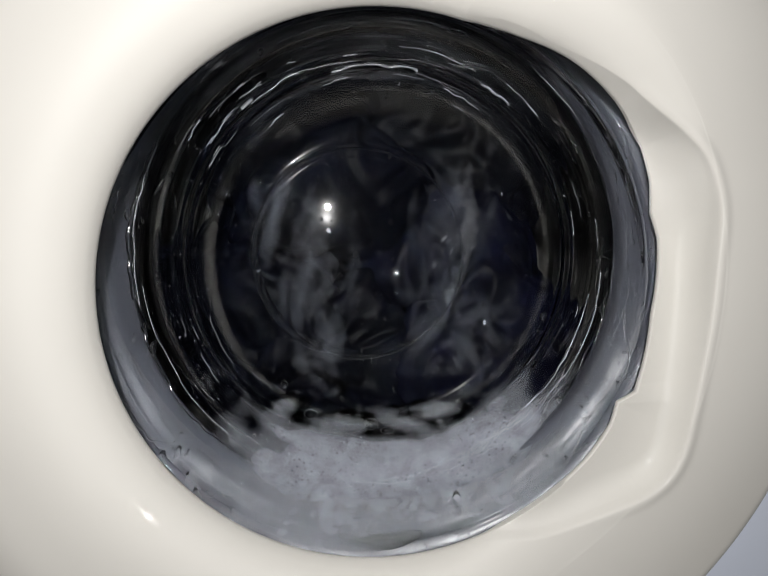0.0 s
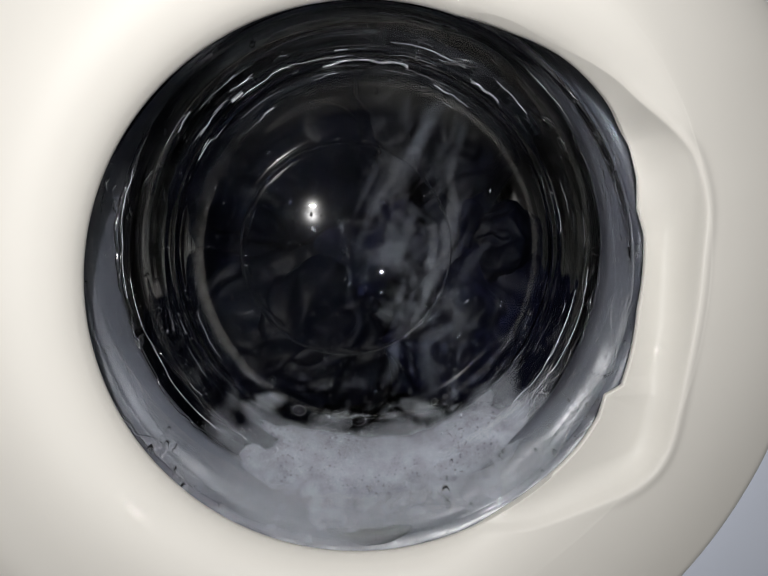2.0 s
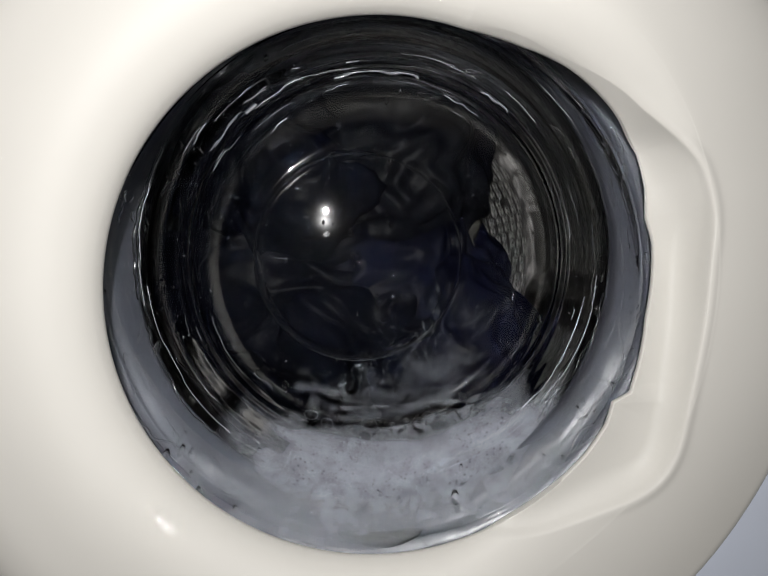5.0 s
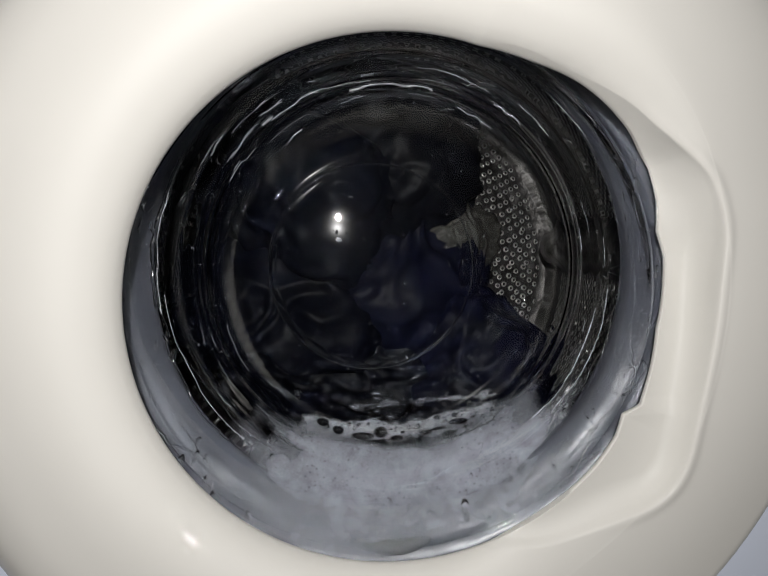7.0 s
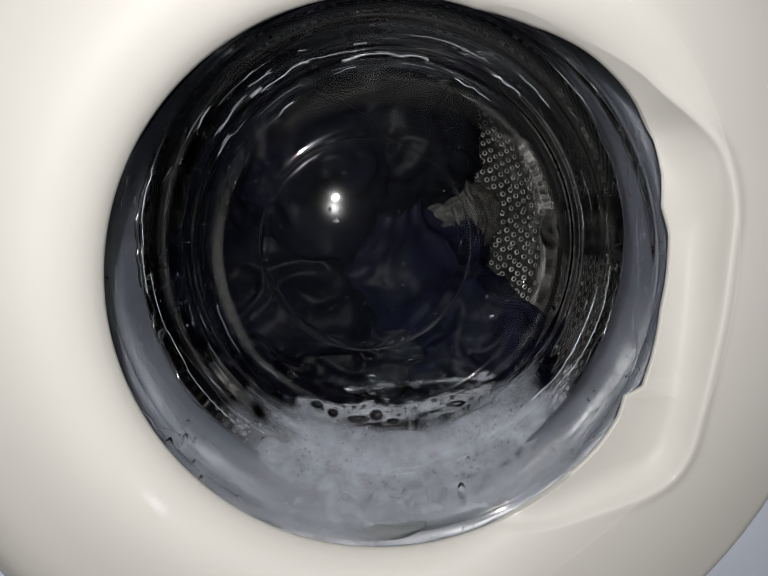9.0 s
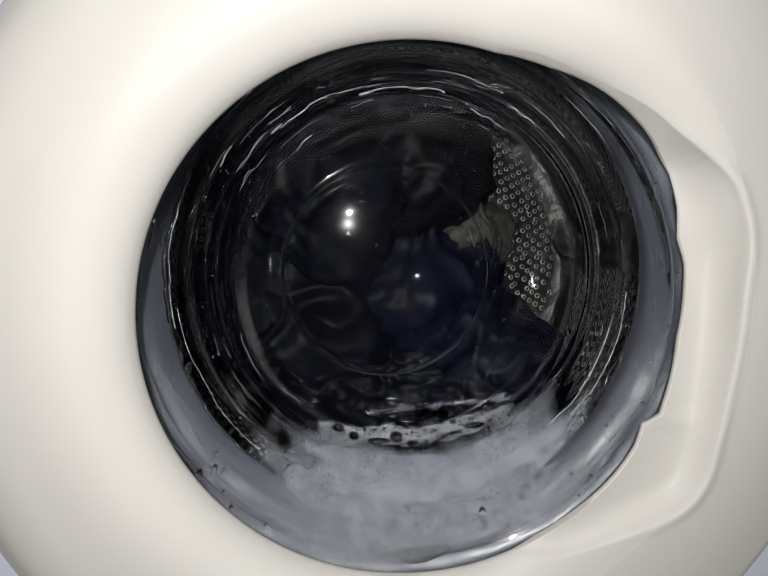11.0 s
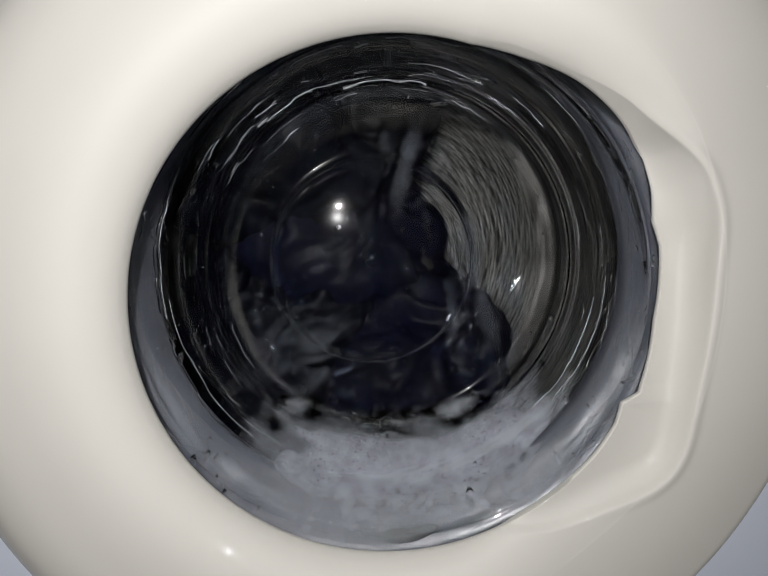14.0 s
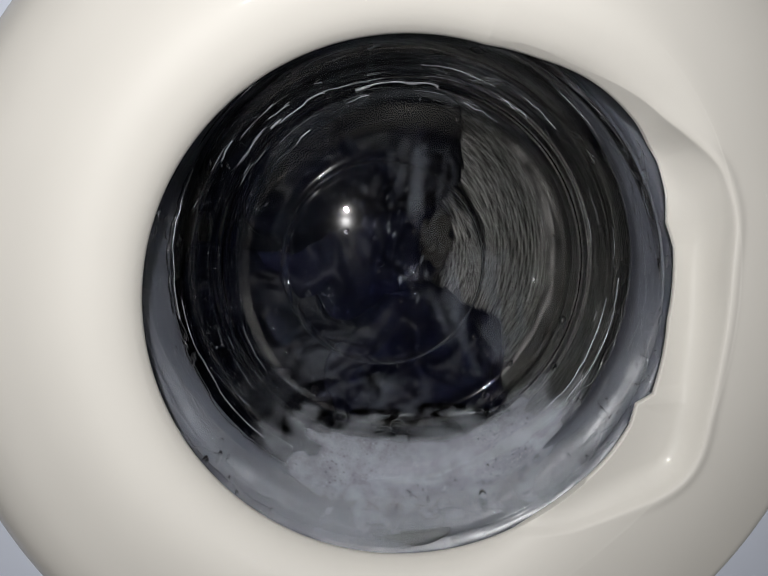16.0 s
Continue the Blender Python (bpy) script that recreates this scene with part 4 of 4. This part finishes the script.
# garments thrown across the drum: middle time, half width in seconds, metres sideways
SWEEPS = {5: ((13.5, 0.20, 0.05), (14.5, 0.28, 0.135)), 3: ((14.5, 0.28, 0.10),), 0: ((14.5, 0.26, 0.05), (15.3, 0.3, 0.03)), 2: ((14.5, 0.28, 0.07),)}


def motions():
    rows = [(t, pose(CX, 0, CZ, 0, turned(t), 0)) for t in np.arange(0, 16.01, 0.2)]
    walk(drum, rows)
    for k, (ob, (a, b, c)) in enumerate(zip(LAUNDRY, HOMES)):
        rows = []
        spin = 0.0
        last = 0.0
        for t in np.arange(0, 16.01, 0.2):
            g1, g2 = 1 - float(smoothstep(4.3, 5.6, t)), float(smoothstep(11.0, 11.7, t))
            rate = -150 * g1 + 150 * g2
            spin += rate * (t - last)
            last = t
            hx = a[0] * g1 + c[0] * g2 + b[0] * (1 - g1 - g2)
            hz = a[1] * g1 + c[1] * g2 + b[1] * (1 - g1 - g2)
            sweep = sum(a * math.exp(-((t - c) / w) ** 2) for c, w, a in SWEEPS.get(k, ()))
            hx += sweep
            amp = 0.022 * (g1 + g2)
            ph = math.radians(spin * 1.3) + k * 2.4
            rows.append((t, pose(CX + hx + amp * math.cos(ph), 0.172 + 0.007 * (k % 3), CZ + 0.012 + hz - amp * math.sin(ph), 12 * math.sin(k + 2.1 * t * (g1 + g2)), spin * (0.7 + 0.1 * (k % 4)) + 40 * k, 0)))
        walk(ob, rows)
    for k, ob in enumerate(FOAM_CLUMPS + LACES):
        x, y, z = ob.location
        rows = []
        for t in np.arange(0, 16.01, 0.2):
            go = 1 - float(smoothstep(4.3, 5.6, t)) + float(smoothstep(11.0, 11.7, t))
            rows.append((t, pose(x + 0.010 * go * math.sin(3.1 * t + 2 * k), y, z + 0.004 * go * math.sin(5.3 * t + k) - (0.013 * (1 - go) if k < 4 else 0.022 * go), 0, (25 if k < 4 else 6) * go * math.sin(2.3 * t + 1.7 * k), 0)))
        walk(ob, rows)
    # dribbles slide over the glass, sink into the foam while the drum rests, and are thrown up again
    tracks = [[(0, 0.058, 0.470, 4), (1.0, 0.050, 0.480, 12), (2.0, 0.052, 0.472, 6), (3.0, 0.060, 0.450, -8), (3.5, 0.066, 0.440, 3), (4.0, 0.058, 0.455, 10), (4.4, 0.040, 0.430, 38), (5.0, 0.030, 0.365, 66), (5.6, 0.020, 0.330, 82), (11.2, 0.010, 0.330, 82), (11.45, -0.015, 0.350, 30), (11.6, -0.020, 0.360, 8), (11.9, -0.035, 0.335, -40), (12.3, -0.040, 0.328, -78), (16, -0.040, 0.328, -78)], [(0, 0.065, 0.490, -10), (1.5, 0.050, 0.455, 30), (2.5, 0.030, 0.470, -6), (3.5, -0.040, 0.480, -6), (4.2, -0.030, 0.440, -40), (5.0, -0.030, 0.370, -70), (5.6, -0.025, 0.332, -84), (13.8, -0.030, 0.332, -84), (14.2, -0.035, 0.365, -60), (14.5, -0.040, 0.384, -45), (14.9, -0.025, 0.350, -70), (15.4, -0.020, 0.332, -84), (16, -0.020, 0.332, -84)], [(0, -0.034, 0.440, 3), (0.4, -0.050, 0.430, 18), (1.2, 0.010, 0.470, 35), (1.6, 0.030, 0.460, 20), (2.4, 0.020, 0.480, -10), (3.4, -0.020, 0.470, 10), (4.2, 0.020, 0.450, 40), (5.0, 0.010, 0.370, 70), (5.6, 0.005, 0.328, 84), (16, 0.005, 0.328, 84)],
              [(0, 0.020, 0.330, 84), (2.2, 0.020, 0.330, 84), (2.5, 0.055, 0.420, 20), (3.0, 0.030, 0.470, -5), (3.5, 0.050, 0.455, 12), (4.0, 0.062, 0.450, -15), (4.4, 0.045, 0.430, 30), (5.1, 0.030, 0.360, 70), (5.6, 0.020, 0.330, 84), (16, 0.020, 0.330, 84)]]
    for ob, keys in zip(DRIBBLES, tracks):
        walk(ob, [(t, pose(x, 0.1035, z, 0, tilt, 0)) for t, x, z, tilt in keys])
    # the pale tape tumbles with the cloth and comes to the front twice
    walk(RIBBON_TAPE, [(t, pose(x, y, z, 0, tilt, 0)) for t, x, y, z, tilt in ((0, -0.02, 0.235, 0.45, 0), (2.9, 0.02, 0.235, 0.50, 0), (3.3, 0.09, 0.150, 0.500, -30), (3.5, 0.112, 0.1185, 0.466, -12), (3.6, 0.060, 0.1185, 0.415, -40), (3.8, 0.00, 0.180, 0.38, -60), (4.2, -0.02, 0.235, 0.42, -60), (11.2, -0.02, 0.235, 0.42, -60), (11.5, -0.09, 0.160, 0.44, -40), (11.7, -0.062, 0.1185, 0.468, -45), (11.9, -0.03, 0.180, 0.50, -20), (12.3, 0.0, 0.235, 0.45, 0), (16, 0.0, 0.235, 0.45, 0))])
    # veils and spray: time, across, up, tilt; they drain into the foam while the drum rests
    veils = [
        [(0, -0.036, 0.445, 3), (0.5, -0.070, 0.400, 10), (1, -0.040, 0.420, 30), (1.5, 0.030, 0.480, 20), (2, 0.030, 0.510, 25), (2.5, 0.050, 0.440, 15), (3, 0.030, 0.470, 10), (3.5, -0.010, 0.490, 0), (4, -0.020, 0.450, -10), (4.4, 0.000, 0.400, 20), (5.2, 0.000, 0.258, 60), (11.2, 0.010, 0.258, 60), (11.5, 0.060, 0.420, -20), (12, 0.055, 0.450, -30), (13, 0.070, 0.470, -20), (13.5, 0.075, 0.480, -15), (14.2, 0.060, 0.470, -25), (14.6, -0.060, 0.370, -60), (15, 0.060, 0.490, -25), (16, 0.050, 0.440, -20)],
        [(0, 0.055, 0.480, -8), (0.5, 0.065, 0.470, 10), (1, 0.040, 0.500, 15), (1.5, 0.045, 0.440, 25), (2, 0.055, 0.460, 8), (2.5, 0.050, 0.475, 25), (3, 0.050, 0.480, 30), (3.5, 0.060, 0.470, 10), (4, 0.085, 0.440, 35), (4.4, 0.030, 0.400, 50), (5.2, 0.020, 0.258, 70), (12.8, 0.000, 0.258, 60), (13.1, -0.050, 0.375, 50), (13.5, -0.075, 0.400, 40), (14, -0.060, 0.400, 45), (14.5, -0.050, 0.370, 60), (15, -0.020, 0.360, 70), (15.5, -0.050, 0.400, 40), (16, -0.060, 0.390, 40)],
        [(0, 0.060, 0.405, 55), (0.5, -0.085, 0.400, 20), (1, -0.060, 0.390, 40), (1.5, 0.050, 0.395, 60), (2, 0.045, 0.385, 40), (2.5, 0.020, 0.400, 20), (3, -0.050, 0.420, 30), (3.5, -0.060, 0.420, 40), (4, 0.040, 0.400, 10), (4.3, 0.010, 0.370, 30), (5.2, 0.000, 0.258, 60), (11.3, -0.020, 0.258, 60), (11.6, -0.060, 0.470, 30), (12, 0.040, 0.420, 40), (12.5, 0.060, 0.410, 35), (13, 0.065, 0.400, 30), (13.5, 0.060, 0.400, 40), (14, 0.070, 0.420, 30), (15, 0.070, 0.430, 30), (15.5, 0.060, 0.430, 35), (16, 0.065, 0.440, 30)],
        [(0, -0.060, 0.490, 20), (0.5, -0.070, 0.480, -10), (1, 0.030, 0.530, -10), (1.5, -0.020, 0.500, 20), (2, 0.045, 0.540, 30), (2.5, -0.040, 0.500, 20), (3, 0.000, 0.500, 5), (3.5, -0.030, 0.520, 0), (4, -0.055, 0.480, 20), (4.4, -0.040, 0.420, 30), (5.2, -0.040, 0.258, 60), (11.3, -0.030, 0.258, 60), (11.6, -0.050, 0.500, 30), (12, -0.040, 0.520, 40), (13, -0.020, 0.530, 40), (14, 0.020, 0.530, 20), (15, 0.040, 0.520, -10), (16, 0.020, 0.520, 10)],
        [(0, 0.010, 0.258, 5), (2.2, 0.010, 0.258, 5), (3, 0.075, 0.520, 40), (3.5, 0.080, 0.400, 50), (4, -0.020, 0.350, 5), (4.3, 0.010, 0.370, 0), (5.2, 0.010, 0.258, 0), (12.6, 0.000, 0.258, 0), (13.2, -0.020, 0.350, 10), (14, -0.020, 0.330, 5), (14.5, -0.050, 0.365, 30), (15, 0.020, 0.372, 10), (15.5, -0.020, 0.360, 20), (16, 0.000, 0.360, 5)]]
    for k, (ob, keys) in enumerate(zip(MISTS, veils)):
        walk(ob, [(t, pose(x, 0.1050 + 0.0008 * k, z, 0, tilt, 0)) for t, x, z, tilt in keys])
    flung = [
        [(0, 0.060, 0.405, 0), (0.5, 0.020, 0.470, 10), (1, 0.030, 0.420, 0), (1.5, 0.050, 0.400, 20), (2, -0.010, 0.460, -5), (2.5, 0.040, 0.400, 10), (3, -0.020, 0.480, 20), (3.5, -0.030, 0.490, -30), (4, 0.080, 0.430, 0), (4.6, 0.050, 0.400, 0), (5.4, 0.010, 0.375, 50), (11.1, 0.010, 0.375, 50), (11.5, -0.060, 0.450, -60), (12.5, -0.020, 0.470, -70), (13.5, -0.030, 0.460, -75), (14.5, -0.020, 0.480, -80), (15, -0.050, 0.450, -75), (16, -0.010, 0.500, -30)],
        [(0, 0.020, 0.385, 0), (0.5, 0.060, 0.500, 0), (1, 0.010, 0.450, 15), (1.5, 0.060, 0.420, 0), (2, 0.050, 0.390, 10), (2.5, 0.060, 0.420, 0), (3, 0.020, 0.460, 0), (3.5, 0.000, 0.480, 5), (4, 0.030, 0.460, 0), (4.6, 0.010, 0.430, 0), (5.4, 0.030, 0.385, 40), (11.1, 0.030, 0.385, 40), (11.6, 0.050, 0.400, 20), (12.5, -0.060, 0.400, -30), (13.5, -0.065, 0.400, -40), (14.5, -0.050, 0.400, -45), (15, -0.040, 0.400, -50), (16, -0.050, 0.410, -40)],
        [(0, 0.055, 0.460, 0), (1, 0.040, 0.390, 10), (2, 0.060, 0.420, 0), (2.5, 0.010, 0.430, 0), (3, 0.040, 0.480, 0), (3.5, -0.045, 0.470, -45), (4, 0.050, 0.500, 0), (4.6, 0.000, 0.420, 0), (5.4, -0.010, 0.360, 40), (11.1, -0.010, 0.360, 40), (11.6, 0.030, 0.420, 0), (12.5, 0.060, 0.430, -10), (13.5, 0.060, 0.420, -20), (14.5, 0.030, 0.400, -30), (15, -0.030, 0.390, -80), (16, 0.020, 0.450, -60)]]
    for ob, keys in zip(SPRAYS, flung):
        walk(ob, [(t, pose(x, 0.1040, z, 0, tilt, 0)) for t, x, z, tilt in keys])


motions()
